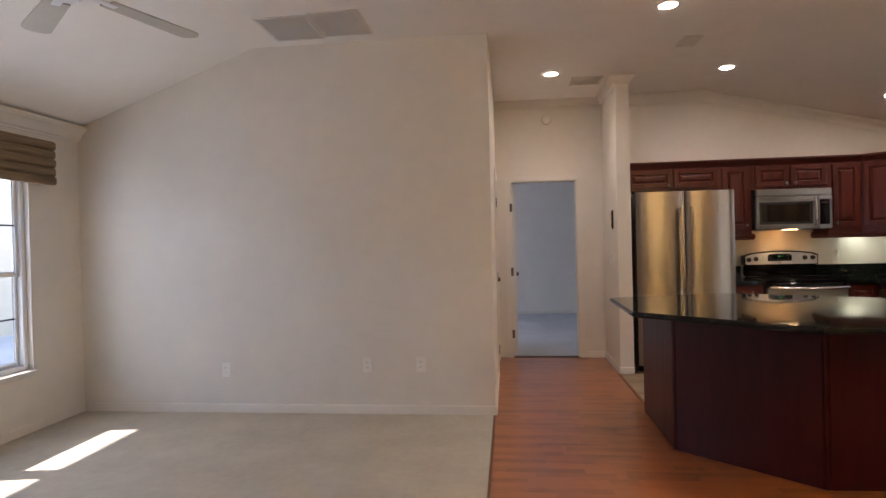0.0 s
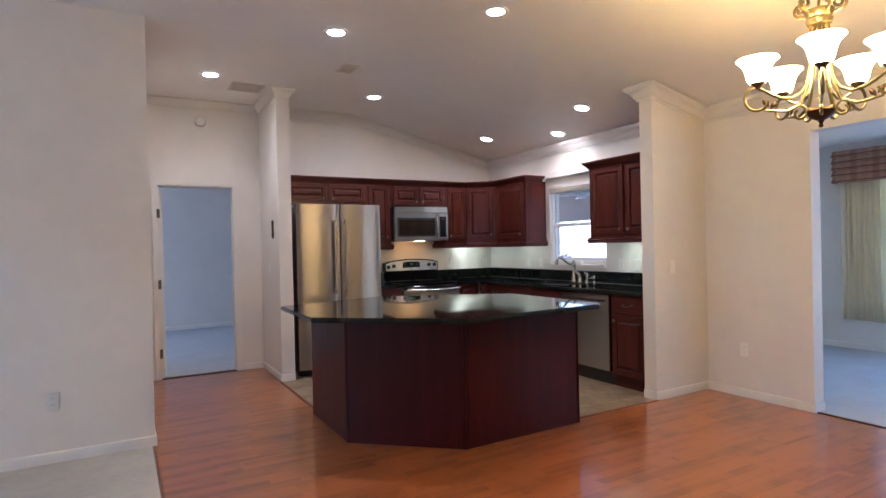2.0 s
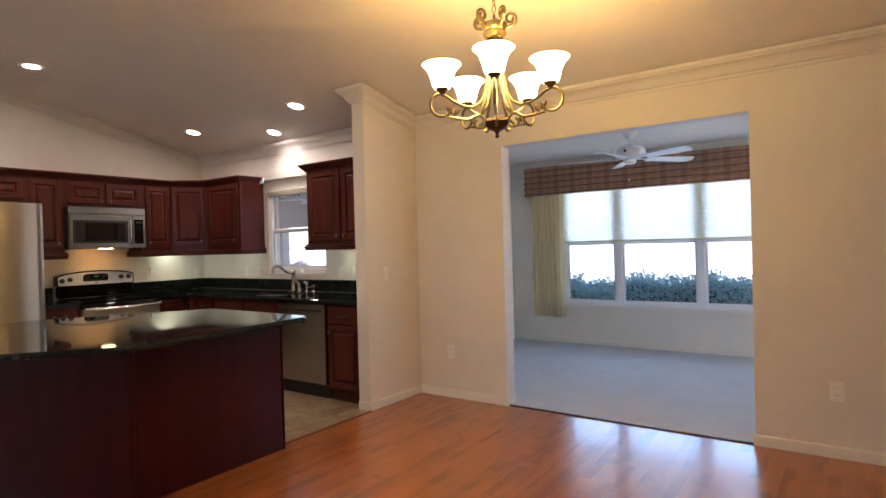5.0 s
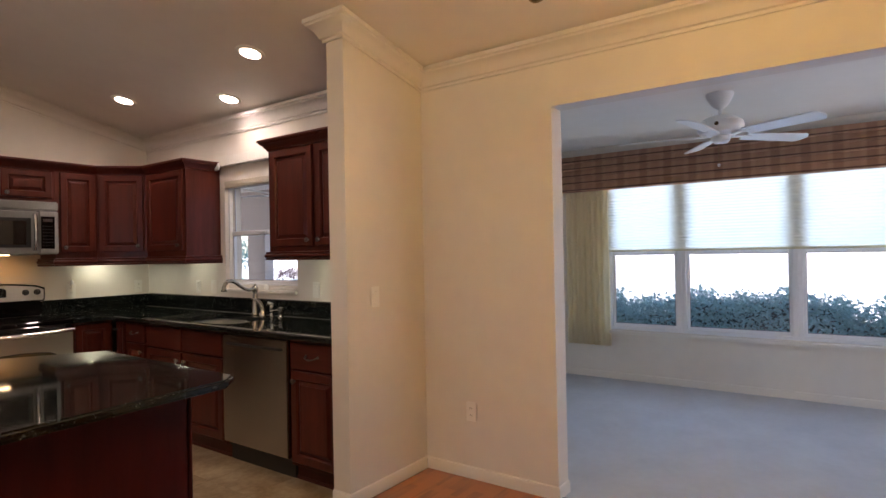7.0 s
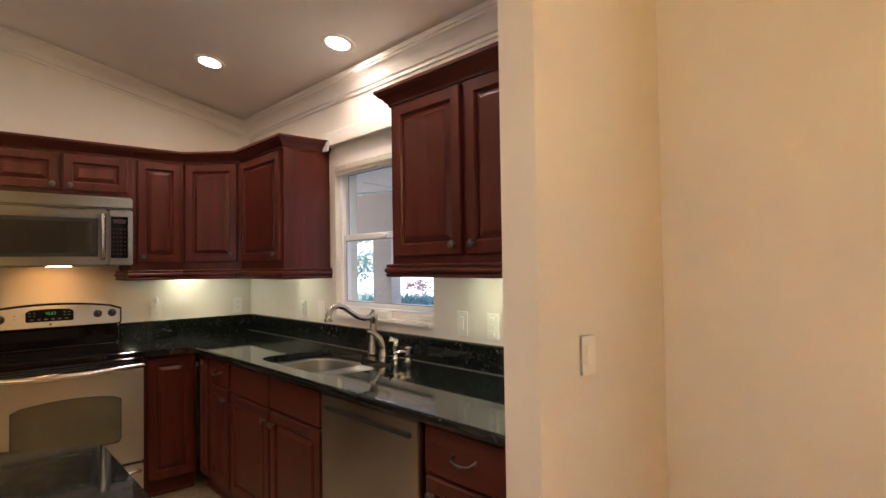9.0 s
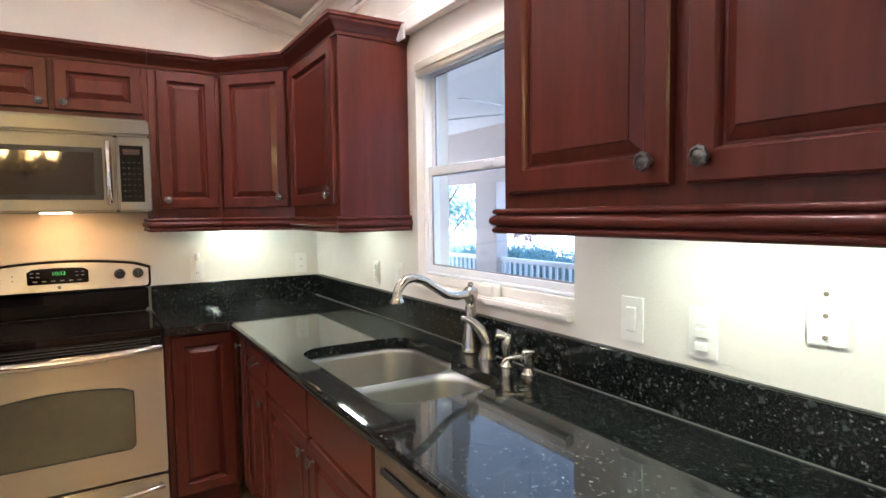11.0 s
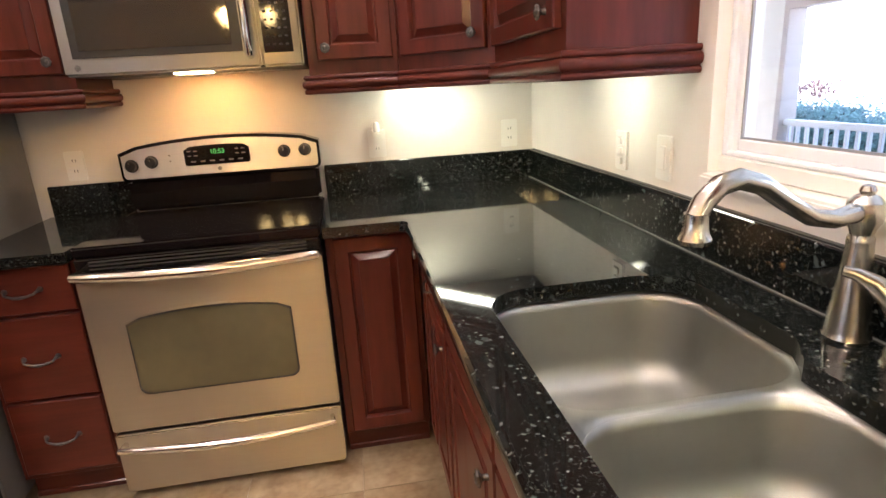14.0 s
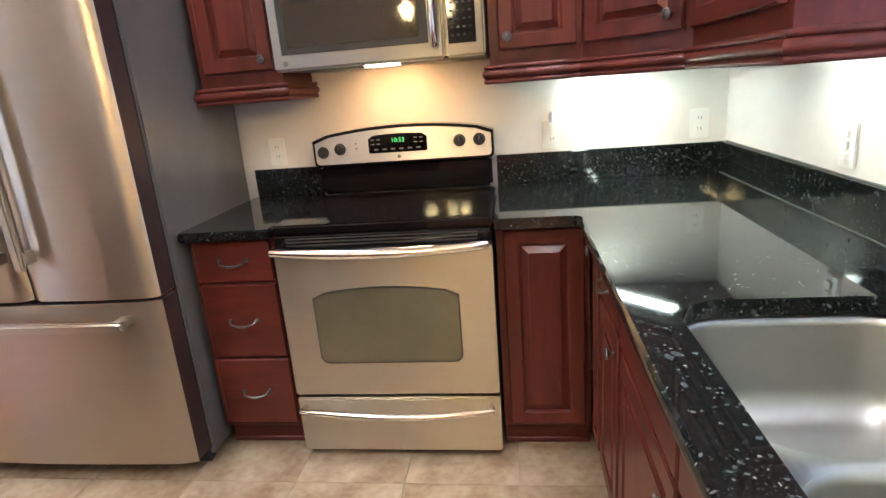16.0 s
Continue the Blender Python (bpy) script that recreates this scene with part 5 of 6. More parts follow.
def downlight(x, y, watts, label="lit white recessed ceiling light", aim=None):
    tilt = SLOPE if x > -2.1 else 0.0
    m = pose(x, y, ceil_z(x), 0, tilt, 0)
    o = thing("recessed_light", m, label, "ceiling light", "recessed ceiling lights")
    part("trim_ring", lathe(bmesh.new(), [(0.062, -0.001), (0.094, -0.001), (0.094, -0.006), (0.080, -0.011), (0.064, -0.008)], 32, None, True), TRIM, o)
    part("lamp_lens", lathe(bmesh.new(), [(0.0001, -0.0035), (0.061, -0.0035), (0.061, -0.0010), (0.0001, -0.0010)], 28), LAMPGLOW, o, "glowing lamp lens")
    lamp("downlight", "SPOT", look((x, y, ceil_z(x) - 0.03), aim or (x, y, 0)), watts, NEUTRAL, spot=radians(140))


for x, y in ((-3.87, -1.06), (-3.165, -2.58), (-2.17, -0.95), (-2.28, -3.45), (-0.64, -2.575), (-0.615, -0.85)):
    downlight(x, y, 5.9 if x < -1 else 2.8)
downlight(-0.27, -1.79, 1.6, "lit adjustable recessed light aimed at the window wall", (0.0, -1.79, 2.0))


def vent(m, w, d, n, label, name="ceiling_vent"):
    v = thing(name, m, label, "vent", "ceiling vents")
    f = bmesh.new()
    for lo, hi in (((-w / 2, -d / 2, -0.010), (w / 2, -d / 2 + 0.025, -0.001)), ((-w / 2, d / 2 - 0.025, -0.010), (w / 2, d / 2, -0.001)), ((-w / 2, -d / 2 + 0.025, -0.010), (-w / 2 + 0.025, d / 2 - 0.025, -0.001)), ((w / 2 - 0.025, -d / 2 + 0.025, -0.010), (w / 2, d / 2 - 0.025, -0.001))):
        box(f, lo, hi, 0.002)
    part("frame", f, VENTM, v)
    part("backing", box(bmesh.new(), (-w / 2 + 0.02, -d / 2 + 0.02, -0.003), (w / 2 - 0.02, d / 2 - 0.02, -0.001)), VENTM, v)
    me = mesh_of("slat", box(bmesh.new(), (-w / 2 + 0.026, -0.008, -0.0015), (w / 2 - 0.026, 0.008, 0.0015), m=pose(0, 0, 0, 14)), VENTM)
    for i in range(n):
        s = new("slat", me)
        s.parent = v
        s.matrix_basis = pose(0, -d / 2 + 0.04 + (d - 0.08) * i / max(1, n - 1), -0.008)
    return v


vent(pose(-2.78, -1.79, FLAT), 0.16, 0.26, 9, "white metal supply vent in the kitchen ceiling")
vent(pose(-3.49, -0.75, FLAT), 0.32, 0.30, 12, "white metal return vent in the hall ceiling")
vent(pose(-5.93, -2.63, FLAT), 0.40, 0.46, 22, "large off-white return grille in the living room ceiling")
vent(pose(-5.53, -2.66, FLAT), 0.38, 0.46, 22, "large off-white return grille in the living room ceiling")

# ---- under-cabinet lights ----
for m, w, d, watts in ((pose(-0.42, -0.20, UB - 0.012, 0, 0, -45), 0.44, 0.040, 0.105), (pose(-0.17, -0.92, UB - 0.012, 0, 0, -90), 0.30, 0.030, 0.046), (pose(-0.17, -2.84, UB - 0.012, 0, 0, -90), 0.60, 0.030, 0.16)):
    o = thing("under_cabinet_light", m, "slim lit light bar under the wall cabinet", "under-cabinet light", "under-cabinet lights")
    part("housing", box(bmesh.new(), (-w / 2, -d, 0), (w / 2, d, 0.011), 0.003), TRIM, o)
    part("tube", box(bmesh.new(), (-w / 2 + 0.01, -d + 0.010, -0.004), (w / 2 - 0.01, d - 0.010, -0.0003), 0.0015), UNDERGLOW, o)
    lamp("under_cabinet", "AREA", m @ pose(0, 0, -0.008), watts, (0.93, 1.0, 0.54), size=w, size_y=0.03)


# ---- chandelier ----
CX, CY = -1.825, -5.36
HANG, SIZE = 0.038, 0.96
CHM = pose(CX, CY, HANG) @ Matrix.Diagonal((SIZE, SIZE, SIZE, 1))
ch = thing("chandelier", CHM, "five-arm brass chandelier with lit alabaster bell shades", "chandelier")
top = (ceil_z(CX) - HANG) / SIZE
part("canopy", lathe(bmesh.new(), [(0.0001, 0.0), (0.065, 0.0), (0.062, -0.012), (0.040, -0.028), (0.012, -0.038), (0.0001, -0.040)], 28, pose(0, 0, top - 0.002, 0, SLOPE, 0)), BRASS, ch)
link = bmesh.new()
tube(link, [(0.010 * math.cos(a * math.pi / 6), 0, 0.019 * math.sin(a * math.pi / 6)) for a in range(13)], 0.0026, 6)
LINK = mesh_of("chain_link", link, BRASS)
z, k = top - 0.055, 0
while z > 2.545:
    o = new("chain_link", LINK)
    o.parent = ch
    o.matrix_basis = pose(0, 0, z, 0, 0, 90 * (k % 2))
    z, k = z - 0.030, k + 1
part("stem", rod(bmesh.new(), (0, 0, 1.98), (0, 0, 2.52), 0.007, seg=10), BRASS, ch)
part("crown_collar", lathe(bmesh.new(), [(0.030, 2.405), (0.052, 2.405), (0.058, 2.425), (0.052, 2.437), (0.060, 2.452), (0.064, 2.470), (0.058, 2.474), (0.030, 2.46)], 28, None, True), BRASS, ch)
for i in range(5):
    a = radians(72 * i + 20)
    pts = []
    for j in range(22):
        u = j / 21
        ang = radians(-90 + 500 * u)
        r_ = 0.034 * (1 - 0.72 * u)
        pts.append((0.052 + 0.030 + r_ * math.cos(ang), 0, 2.500 + r_ * math.sin(ang)))
    part("crown_scroll", tube(bmesh.new(), [(0.045, 0, 2.452)] + pts, 0.0075, 8, pose(0, 0, 0, 0, 0, math.degrees(a))), BRASS, ch)
part("bowl", lathe(bmesh.new(), [(0.0001, 1.945), (0.024, 1.948), (0.050, 1.964), (0.064, 1.988), (0.060, 1.998), (0.020, 2.006), (0.0001, 2.006)], 28), BRONZE, ch)
part("finial", lathe(bmesh.new(), [(0.0001, 1.910), (0.008, 1.913), (0.011, 1.921), (0.007, 1.928), (0.009, 1.935), (0.016, 1.944), (0.0001, 1.950)], 16), BRONZE, ch)
ARM_R, SHADE_Z = 0.271, 2.138
for i in range(5):
    deg = 72 * i - 8.0
    m = pose(0, 0, 0, 0, 0, deg)
    ma = m @ Matrix.Diagonal((0.951, 1, 1, 1))
    # upright bar from the crown down and out
    part("body_bar", tube(bmesh.new(), [(0.036, 0, 2.405), (0.034, 0, 2.34), (0.036, 0, 2.26), (0.046, 0, 2.17), (0.066, 0, 2.08), (0.088, 0, 2.02)], 0.0085, 8, m), BRASS, ch)
    arm = [(0.050, 0, 2.145), (0.085, 0, 2.085), (0.13, 0, 2.060), (0.18, 0, 2.066), (0.225, 0, 2.086), (0.262, 0, 2.112), (0.285, 0, 2.118)]
    part("arm", tube(bmesh.new(), arm, 0.0075, 8, ma), BRASS, ch)
    loop = [(0.285 + 0.0, 0, 2.128)]
    for j in range(18):
        ang = radians(82 - 250 * j / 17)
        loop.append((0.292 + 0.055 * math.cos(ang), 0, 2.068 + 0.055 * math.sin(ang)))
    loop += [(0.20, 0, 2.028), (0.15, 0, 2.012), (0.105, 0, 2.016)]
    for j in range(14):
        ang = radians(95 + 330 * j / 13)
        r_ = 0.040 * (1 - 0.65 * j / 13)
        loop.append((0.098 + r_ * math.cos(ang), 0, 1.986 + r_ * math.sin(ang)))
    part("scroll", tube(bmesh.new(), loop[:19] + [(0.255, 0, 2.012), (0.20, 0, 2.004), (0.15, 0, 2.000)] + loop[22:], 0.0075, 8, ma), BRASS, ch)
    for lx, lz, tilt in ((0.250, 2.045, 40), (0.215, 2.035, -35)):
        part("leaf", lathe(bmesh.new(), [(0.0001, -0.026), (0.009, -0.012), (0.012, 0.0), (0.007, 0.016), (0.0001, 0.026)], 10, ma @ pose(lx, 0, lz, 0, tilt, 0) @ Matrix.Diagonal((1, 0.3, 1, 1))), BRONZE, ch)
    part("candle_cup", lathe(bmesh.new(), [(0.0001, 2.118), (0.012, 2.118), (0.018, 2.132), (0.032, 2.146), (0.036, 2.158), (0.034, 2.166), (0.0001, 2.168)], 22, m @ pose(ARM_R, 0, 0)), BRONZE, ch)
    sh = bmesh.new()
    prof = [(0.034, 0.010), (0.040, 0.012), (0.050, 0.030), (0.056, 0.055), (0.063, 0.080), (0.076, 0.105), (0.094, 0.124), (0.106, 0.133), (0.103, 0.137), (0.090, 0.128), (0.072, 0.107), (0.059, 0.082), (0.052, 0.056), (0.046, 0.032), (0.036, 0.016)]
    lathe(sh, [(0.034 + (r_ - 0.034) * 0.84, SHADE_Z + zz * 0.93) for r_, zz in prof], 32, m @ pose(ARM_R, 0, 0), True)
    part("shade", sh, SHADEGLOW, ch, "lit amber-white alabaster glass bell shade")
    p = (CHM @ m @ pose(ARM_R, 0, SHADE_Z + 0.15)).translation
    lamp("chandelier_bulb", "POINT", pose(*p), 1.6, WARM, soft=0.03)


# ---- ceiling fans ----
def ceiling_fan(x, y, zc, drop, spin, count, label, reach=0.60, pitch=-12, chain=True, paint=None, cap=0.075, cap_h=0.085, hub=0.142, hub_h=0.115):
    f = thing("ceiling_fan", pose(x, y, 0), label, "ceiling fan")
    zb, paint = zc - drop, paint or FANW
    part("canopy", lathe(bmesh.new(), [(0.0001, zc - 0.001), (cap, zc - 0.001), (cap * 0.96, zc - cap_h * 0.24), (cap * 0.60, zc - cap_h * 0.76), (0.020, zc - cap_h), (0.0001, zc - cap_h)], 28), FANW, f)
    part("downrod", rod(bmesh.new(), (0, 0, zb + hub_h - 0.015), (0, 0, zc - cap_h + 0.005), 0.013), FANW, f)
    part("motor", lathe(bmesh.new(), [(0.0001, zb + hub_h), (hub * 0.35, zb + hub_h - 0.003), (hub * 0.67, zb + hub_h * 0.87), (hub * 0.95, zb + hub_h * 0.65), (hub, zb + hub_h * 0.48), (hub, zb + hub_h * 0.26), (hub * 0.92, zb + 0.012), (hub * 0.70, zb), (hub * 0.42, zb - 0.008), (0.0001, zb - 0.010)], 32), paint, f)
    part("switch_housing", lathe(bmesh.new(), [(0.0001, zb - 0.060), (0.045, zb - 0.058), (0.062, zb - 0.040), (0.062, zb - 0.012), (0.0001, zb - 0.010)], 28), FANW, f)
    part("badge", rod(bmesh.new(), (-hub - 0.003, 0.0, zb + hub_h * 0.42), (-hub + 0.004, 0, zb + hub_h * 0.42), 0.014), BRONZE, f)
    if chain:
        part("pull_chain", rod(bmesh.new(), (0.03, 0.02, zb - 0.20), (0.03, 0.02, zb - 0.05), 0.0015, seg=6), BRASS, f)
    if chain:
        part("chain_pull", lathe(bmesh.new(), [(0.0001, zb - 0.225), (0.010, zb - 0.218), (0.010, zb - 0.205), (0.0001, zb - 0.198)], 12, pose(0.03, 0.02, 0)), FANW, f)
    for i in range(count):
        m = pose(0, 0, zb - 0.004, 0, 0, spin + 360 * i / count)
        part("blade_iron", box(bmesh.new(), (0.09, -0.022, -0.006), (0.24, 0.022, 0.002), 0.003, m=m), FANW, f)
        b = bmesh.new()
        w0, w1 = 0.055, 0.070
        pts = [(0.19, -w0), (reach, -w1)] + [(reach + 0.055 * math.sin(radians(15 * j)), -w1 * math.cos(radians(15 * j))) for j in range(1, 12)] + [(reach, w1), (0.19, w0)]
        prism(b, pts, -0.004, 0.004)
        for v in b.verts:
            v.co = m @ pose(0, 0, 0, pitch, 0, 0) @ v.co
        part("blade", b, paint, f)
    return f


ceiling_fan(1.60, -4.96, 2.50, 0.30, 28, 5, "white five-blade ceiling fan in the sunroom", 0.65, cap=0.092, cap_h=0.115, hub=0.155, hub_h=0.14)
ceiling_fan(-6.35, -4.33, FLAT, 0.42, 70.5, 5, "white five-blade ceiling fan over the living room", 0.66, 3, False, FAN_BACKLIT)
ceiling_fan(1.32, -0.48, 2.50, 0.42, 50, 5, "white ceiling fan on the porch")


# ---- sunroom furnishings ----
va = thing("window_valance", pose(3.02, -4.83, 2.02), "brown plaid fabric valance across the sunroom windows", "valance")
vb = bmesh.new()
prof = []
n = 5
for i in range(n):
    z0 = 0.39 - i * 0.078
    prof += [(-0.022, z0), (-0.046, z0 - 0.045), (-0.062, z0 - 0.068), (-0.060, z0 - 0.073), (-0.024, z0 - 0.0765)]
lo = [(x, z) for x, z in prof] + [(-0.010, 0.0), (-0.010, 0.39)]
rings = [[vb.verts.new((x, y, z)) for x, z in lo] for y in (-1.75, 1.75)]
for j in range(len(lo)):
    vb.faces.new((rings[0][j], rings[0][(j + 1) % len(lo)], rings[1][(j + 1) % len(lo)], rings[1][j]))
vb.faces.new(rings[0][::-1]), vb.faces.new(rings[1])
part("folded_front", vb, PLAID, va)
for y in (-1.75, 1.75):
    part("return", box(bmesh.new(), (-0.0095, y - 0.008, 0.0), (0.078, y + 0.008, 0.39), 0.002), PLAID, va)
part("mounting_board", box(bmesh.new(), (-0.009, -1.735, 0.37), (0.078, 1.735, 0.39)), TRIM, va)


def drape(y0, y1, z0, z1, x, label):
    d = thing("curtain", pose(x, (y0 + y1) / 2, z0), label, "curtain", "sunroom curtains")
    b = bmesh.new()
    nn, h = 60, z1 - z0
    half = (y1 - y0) / 2
    rows = []
    for q in range(9):
        zz = h * q / 8
        flare = 1 + 0.04 * (1 - q / 8)
        rows.append([b.verts.new((0.016 * math.sin(i / nn * 2 * math.pi * 8 + 0.4 * math.sin(i * 0.7)) + 0.004 * math.sin(i * 0.31 + q), (-half + 2 * half * i / nn) * flare, zz)) for i in range(nn + 1)])
    for a, c in zip(rows, rows[1:]):
        for i in range(nn):
            b.faces.new((a[i], a[i + 1], c[i + 1], c[i]))
    ob = part("cloth", b, DRAPE, d)
    so_ = ob.modifiers.new("thickness", "SOLIDIFY")
    so_.thickness = 0.002
    return d


DRAPE = translucent("sheer_drape_cloth", (0.97, 0.92, 0.76), 0.75)
drape(-3.62, -3.15, 0.36, 2.385, 3.045, "cream pleated curtain panel beside the sunroom windows")
drape(-6.54, -6.09, 0.36, 2.385, 3.045, "cream pleated curtain panel beside the sunroom windows")
cs = thing("cellular_shade", pose(3.105, -4.83, 1.362), "white pleated cellular shade half lowered over the windows", "window shade")
cb = bmesh.new()
rows = []
npl = 26
for q in range(npl * 2 + 1):
    zz = 0.020 + 0.755 * q / (npl * 2)
    xx = -0.004 if q % 2 else 0.001
    rows.append([cb.verts.new((xx, y, zz)) for y in (-1.245, 1.245)])
for a, c in zip(rows, rows[1:]):
    cb.faces.new((a[0], a[1], c[1], c[0]))
part("pleats", cb, CELL, cs)
part("bottom_rail", box(bmesh.new(), (-0.012, -1.247, 0.0), (0.010, 1.247, 0.020), 0.004, seg=2), SHEER, cs)
part("headrail", box(bmesh.new(), (-0.02, -1.247, 0.735), (0.018, 1.247, 0.774), 0.004), TRIM, cs)

# ---- living room window shade ----
bs = thing("woven_window_shade", pose(-7.95, -4.17, 1.915), "brown woven grass shade folded above the living room window", "window shade")
for i in range(5):
    part("fold", box(bmesh.new(), (-0.045, -1.60, 0.005 + i * 0.070), (0.012 - 0.004 * (i % 2), 1.60, 0.072 + i * 0.070), 0.010, seg=2), BAMBOO, bs)

# ---- porch ----
for nm, lo, hi in (("porch_header", (3.12, -2.68, 1.80), (3.30, 4.6, 2.50)), ("porch_column", (3.12, 2.29, -0.02), (3.30, 2.75, 1.80)), ("porch_column", (3.15, -0.145, -0.02), (3.25, -0.045, 1.80)), ("porch_wall_end", (0.165, 4.45, -0.02), (1.0, 4.6, 2.50)), ("porch_column", (3.12, 4.45, -0.02), (3.30, 4.6, 1.80)), ("porch_header_north", (1.0, 4.45, 2.06), (3.12, 4.6, 2.50))):
    solid(nm, box(bmesh.new(), lo, hi, 0.004), VINYL if lo[0] == 3.15 else PORCH, "beige stucco porch framing" if lo[0] != 3.15 else "slim white porch post", "porch")
solid("wall_outside_north", box(bmesh.new(), (0.0, 0.12, 0.0), (0.16, 4.6, 2.6)), PORCH, "beige stucco outside wall", "wall")
baluster = mesh_of("baluster", box(bmesh.new(), (-0.014, -0.014, 0.0), (0.014, 0.014, 0.69), 0.002), VINYL)
for y0, y1 in ((-2.66, -0.145), (-0.045, 2.29), (2.75, 4.45)):
    r = thing("porch_railing", pose(3.2, (y0 + y1) / 2, 0), "white vinyl porch railing with square balusters", "railing", "porch railings")
    hl = (y1 - y0) / 2
    part("top_rail", box(bmesh.new(), (-0.035, -hl, 0.79), (0.035, hl, 0.845), 0.008, seg=2), VINYL, r)
    part("bottom_rail", box(bmesh.new(), (-0.022, -hl, 0.06), (0.022, hl, 0.10), 0.004), VINYL, r)
    cnt = int((y1 - y0) / 0.105)
    for i in range(cnt):
        b = new("baluster", baluster)
        b.parent = r
        b.matrix_basis = pose(0, -hl + (y1 - y0) * (i + 0.5) / cnt, 0.10)

# ---- outdoors ----
solid("ground", box(bmesh.new(), (-600, -600, -0.5), (600, 600, -0.15)), GRASS, "pale sunlit lawn and paving reaching far away", "ground")
solid("neighbour_wall", box(bmesh.new(), (-14.0, -14.0, -0.15), (-13.7, 4.0, 2.7)), NEIGHBOUR, "sunlit cream stucco wall of a neighbouring house", "building")
# overhang added out of view, sized to narrow the living room sun patch
solid("sun_block_west", box(bmesh.new(), (-10.33, -9.7, 2.62), (-8.165, 0.2, 2.74)), TRIM, "unseen white overhang added to block the sun", "roof")


# second unseen overhang, added to keep sun off the bedroom floor
solid("sun_block_bedroom", box(bmesh.new(), (-8.8, 0.2, 2.62), (-6.305, 4.4, 2.74)), TRIM, "unseen white overhang added to block the sun", "roof")


def hedge(y0, y1, x0, x1, ztop, count):
    """Many small bent leaves with an uneven outline, to go over a dark core."""
    rnd = random.Random(7)
    verts, faces = [], []
    for i in range(count):
        y = rnd.uniform(y0, y1)
        hump = 0.04 * math.sin(y * 2.3) + 0.04 * math.sin(y * 5.9 + 1) + 0.03 * math.sin(y * 13.1)
        x = x0 + (x1 - x0) * rnd.random() ** 1.7
        z = -0.1 + (ztop + hump + 0.1) * (rnd.random() ** 0.55)
        if rnd.random() < 0.10:
            z = ztop + hump + rnd.random() ** 2 * 0.10
        s = rnd.uniform(0.020, 0.042)
        d1 = Vector((rnd.uniform(-1, 1), rnd.uniform(-1, 1), rnd.uniform(-0.6, 1))).normalized()
        d2 = d1.cross(Vector((rnd.uniform(-1, 1), rnd.uniform(-1, 1), rnd.uniform(-1, 1)))).normalized()
        nrm = d1.cross(d2)
        c, k = Vector((x, y, z)), len(verts)
        for u, v, w in ((-1, 0, 0), (-0.1, -0.45, 0.12), (1, 0, -0.2), (-0.1, 0.45, 0.12)):
            verts.append(tuple(c + s * (u * d1 + v * d2 + w * nrm)))
        faces += [(k, k + 1, k + 2), (k, k + 2, k + 3)]
    me = bpy.data.meshes.new("hedge_leaves")
    me.from_pydata(verts, [], faces)
    me.materials.append(LEAF)
    return me


hd = thing("hedge", pose(0, 0, -0.15), "clipped dark green hedge outside the windows", "hedge")
hd["kind"] = "stuff"
lv = new("leaves", hedge(-11.0, 7.0, 4.1, 5.1, 0.90, 85000))
lv.parent = hd
# solid core whose dark colour stands for the shade between leaves
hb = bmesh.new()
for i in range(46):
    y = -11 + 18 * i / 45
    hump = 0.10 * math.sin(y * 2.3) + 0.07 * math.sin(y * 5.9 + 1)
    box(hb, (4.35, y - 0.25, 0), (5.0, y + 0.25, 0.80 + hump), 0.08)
part("gap_shade_core", hb, material("hedge_core", (0.045, 0.07, 0.06), 0.9, vary=0.4, scale=6), hd)

# small tree beyond the porch
tr = thing("tree", pose(4.9, 6.4, -0.15), "small leafy tree beyond the porch", "tree")
tk = bmesh.new()
tube(tk, [(0, 0, 0), (0.03, 0.02, 0.6), (-0.03, 0.05, 1.2), (0.02, 0.0, 1.8)], 0.07, 10, taper=[1.2, 0.95, 0.8, 0.5])
for i in range(7):
    a = i * 0.9
    tube(tk, [(0, 0.03, 0.9 + 0.12 * i), (0.3 * math.cos(a), 0.3 * math.sin(a), 1.3 + 0.13 * i), (0.6 * math.cos(a), 0.6 * math.sin(a), 1.55 + 0.14 * i)], 0.028, 6, taper=[1, 0.7, 0.3])
part("trunk", tk, material("bark", (0.12, 0.09, 0.06), 0.9, vary=0.3, scale=20), tr)
rnd = random.Random(3)
vv, ff = [], []
for i in range(5200):
    a, e = rnd.uniform(0, 6.283), rnd.uniform(-1, 1)
    clump = rnd.randrange(9)
    cxx, cyy, czz = 0.55 * math.cos(clump * 0.8), 0.55 * math.sin(clump * 0.8), 1.55 + 0.14 * clump
    r_ = 0.42 * rnd.random() ** 0.5
    c = Vector((cxx + r_ * math.cos(a) * math.sqrt(1 - e * e), cyy + r_ * math.sin(a) * math.sqrt(1 - e * e), czz + r_ * e))
    d1 = Vector((rnd.uniform(-1, 1), rnd.uniform(-1, 1), rnd.uniform(-1, 1))).normalized()
    d2 = d1.cross(Vector((0.3, rnd.uniform(-1, 1), 1))).normalized()
    k = len(vv)
    s = rnd.uniform(0.03, 0.06)
    vv += [tuple(c - s * d1), tuple(c + s * 0.5 * d2), tuple(c + s * d1), tuple(c - s * 0.5 * d2)]
    ff.append((k, k + 1, k + 2, k + 3))
cm = bpy.data.meshes.new("crown")
cm.from_pydata(vv, [], ff)
cm.materials.append(LEAF)
co_ = new("crown", cm)
co_.parent = tr

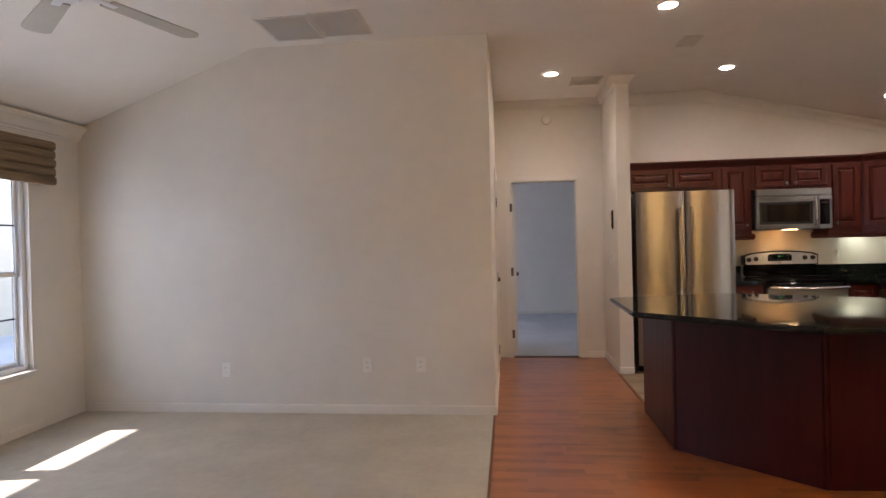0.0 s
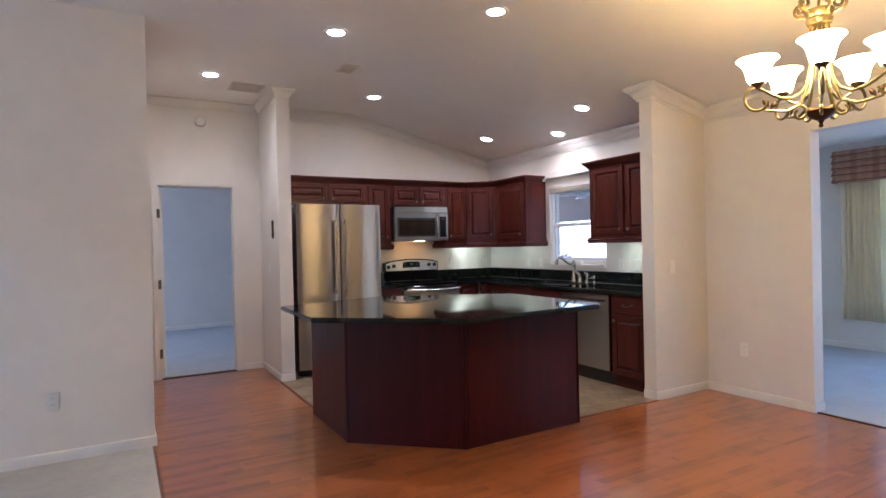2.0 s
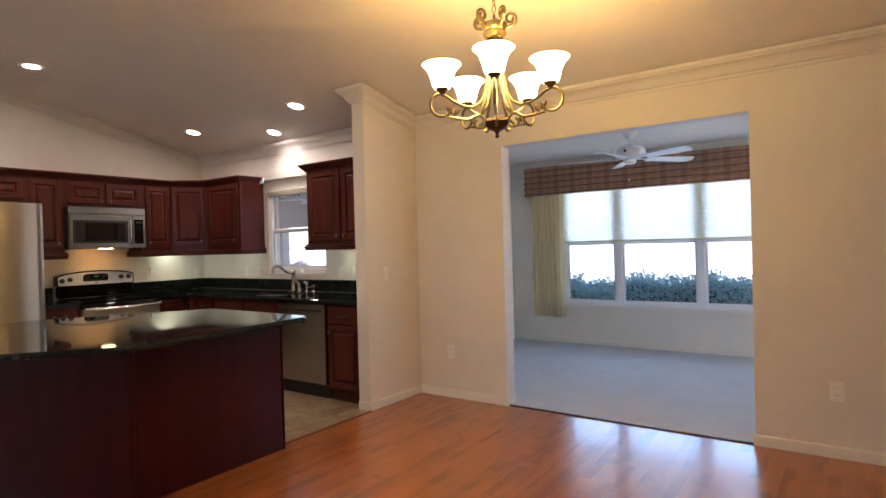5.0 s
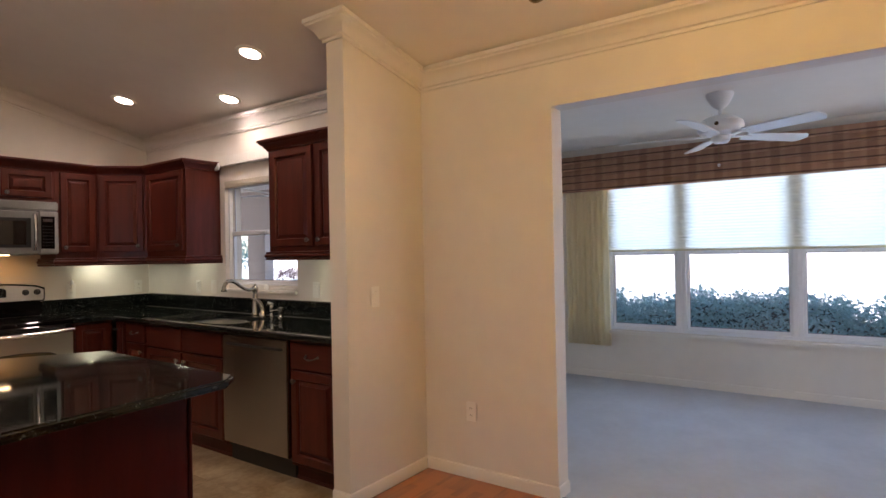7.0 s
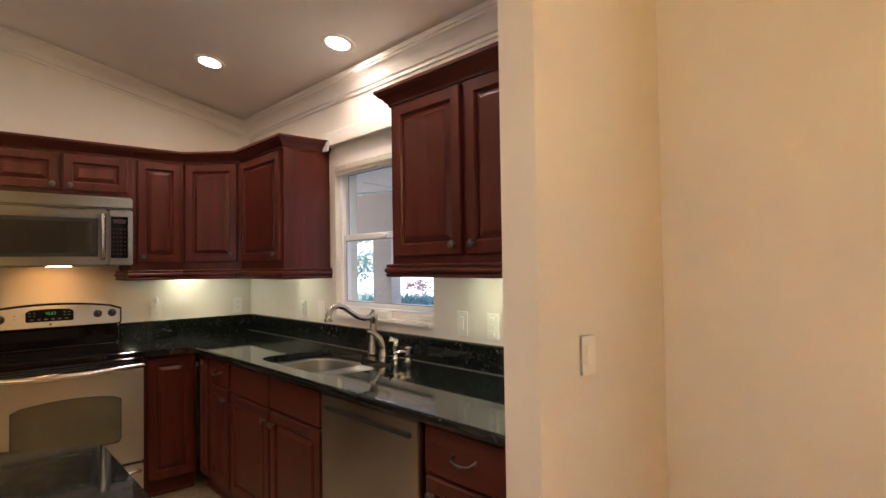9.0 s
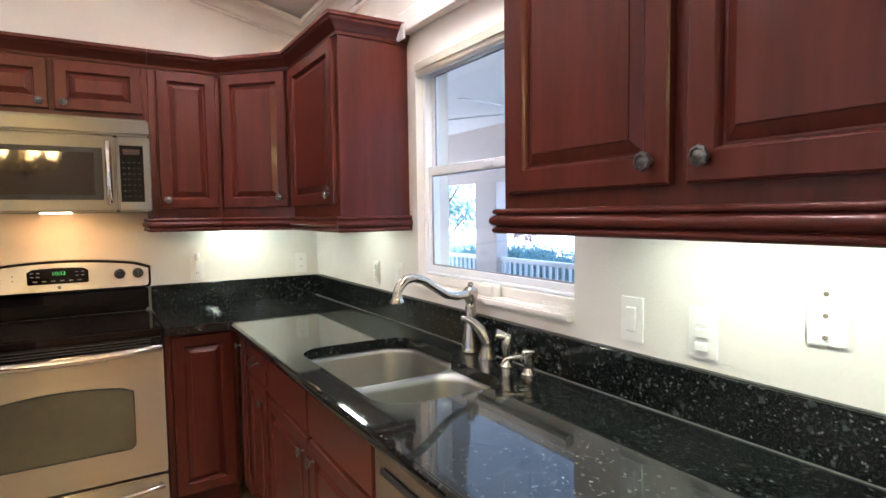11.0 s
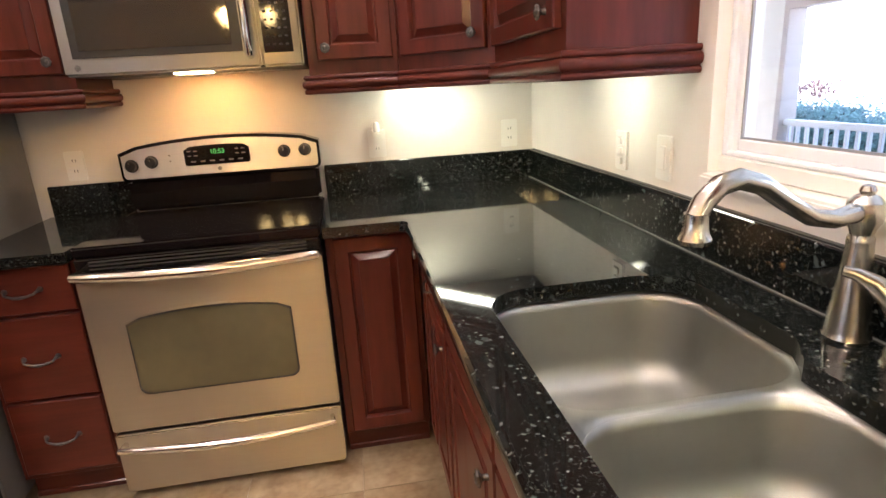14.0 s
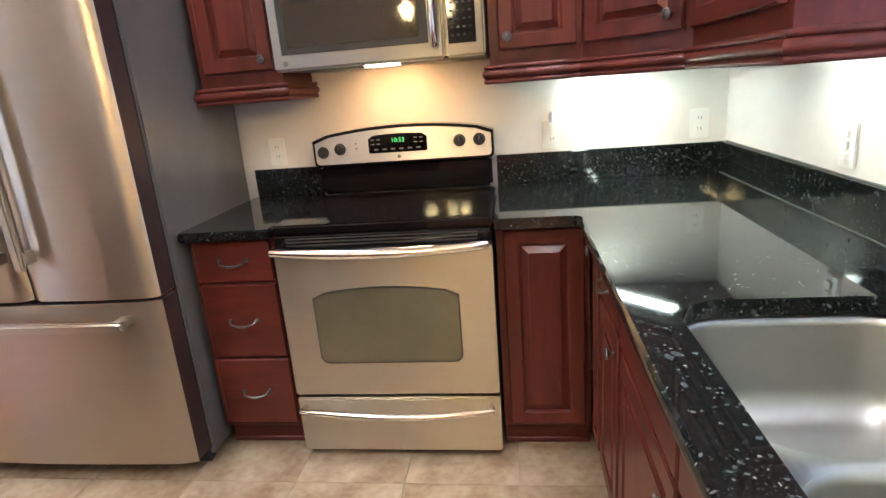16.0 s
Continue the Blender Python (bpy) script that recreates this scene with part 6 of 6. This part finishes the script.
# sparse mauve shrub behind the hedge
sr = thing("shrub", pose(6.0, 5.2, -0.15), "sparse mauve-leaved shrub rising behind the hedge", "shrub")
st = bmesh.new()
for k in range(6):
    a = k * 1.05
    tube(st, [(0, 0, 0), (0.06 * math.cos(a), 0.06 * math.sin(a), 0.5), (0.20 * math.cos(a), 0.20 * math.sin(a), 1.12)], 0.012, 6, taper=[1.2, 0.8, 0.4])
part("stems", st, material("shrub_stem", (0.10, 0.07, 0.06), 0.9, vary=0.3, scale=20), sr)
vv, ff = [], []
for k in range(420):
    a = (k % 6) * 1.05
    c = Vector((0.20 * math.cos(a), 0.20 * math.sin(a), 1.10)) + Vector((rnd.gauss(0, 0.08), rnd.gauss(0, 0.08), rnd.gauss(0, 0.07)))
    d1 = Vector((rnd.uniform(-1, 1), rnd.uniform(-1, 1), rnd.uniform(-1, 1))).normalized()
    d2 = d1.cross(Vector((0.3, rnd.uniform(-1, 1), 1))).normalized()
    q, w = rnd.uniform(0.02, 0.045), len(vv)
    vv += [tuple(c - q * d1), tuple(c + q * 0.5 * d2), tuple(c + q * d1), tuple(c - q * 0.5 * d2)]
    ff.append((w, w + 1, w + 2, w + 3))
sm_ = bpy.data.meshes.new("foliage")
sm_.from_pydata(vv, [], ff)
sm_.materials.append(translucent("mauve_leaf", (0.13, 0.095, 0.10), 0.3))
so2 = new("foliage", sm_)
so2.parent = sr

# ---- floor boards and tiles ----
fl = tagged(new("floor_wood"), "glossy cherry laminate floor in three-strip boards", "floor", "", "structure")
BW, BL = 0.195, 1.285
meshes = {}


def board(x0, x1, y0, y1, parent, mat, name, t=0.014, gap=0.0):
    key = (name, round(x1 - x0, 3), round(y1 - y0, 3))
    if key not in meshes:
        meshes[key] = mesh_of(name, box(bmesh.new(), (gap, gap, -t), (x1 - x0 - gap, y1 - y0 - gap, 0), 0.0), mat, False)
    ob = new(name, meshes[key])
    ob.parent = parent
    ob.matrix_basis = pose(x0, y0, 0)


def lay(x0, x1, y0, y1, start):
    y, row = y1, 0
    while y > y0 + 0.004:
        ya = max(y0, y - BW)
        x = x0 - BL * ((row * 0.37 + start) % 1.0)
        while x < x1 - 0.004:
            xa, xb = max(x, x0), min(x + BL, x1)
            if xb - xa > 0.01:
                board(xa, xb, ya, y, fl, WOODF, "floor_board")
            x += BL
        y, row = ya, row + 1


lay(-4.46, -3.245, -3.46 + 0.0, 0.0, 0.1)
lay(-4.46, 0.03, -9.48, -3.46, 0.35)
lay(-3.245, -2.62, -3.46, -2.92, 0.6)
ft = tagged(new("floor_tile"), "mottled beige stone-look kitchen tile with thin grout", "floor", "", "structure")
TS = 0.405
for i in range(9):
    for j in range(9):
        x0, y1 = -3.22 + i * TS - 0.1, -j * TS
        xa, xb, ya, yb = max(x0, -3.22), min(x0 + TS, -0.001), max(y1 - TS, -3.44 if x0 > -2.62 else -2.92), min(y1, -0.001)
        if xb - xa > 0.02 and yb - ya > 0.02:
            board(xa, xb, ya, yb, ft, TILE, "tile", 0.012, 0.0014)
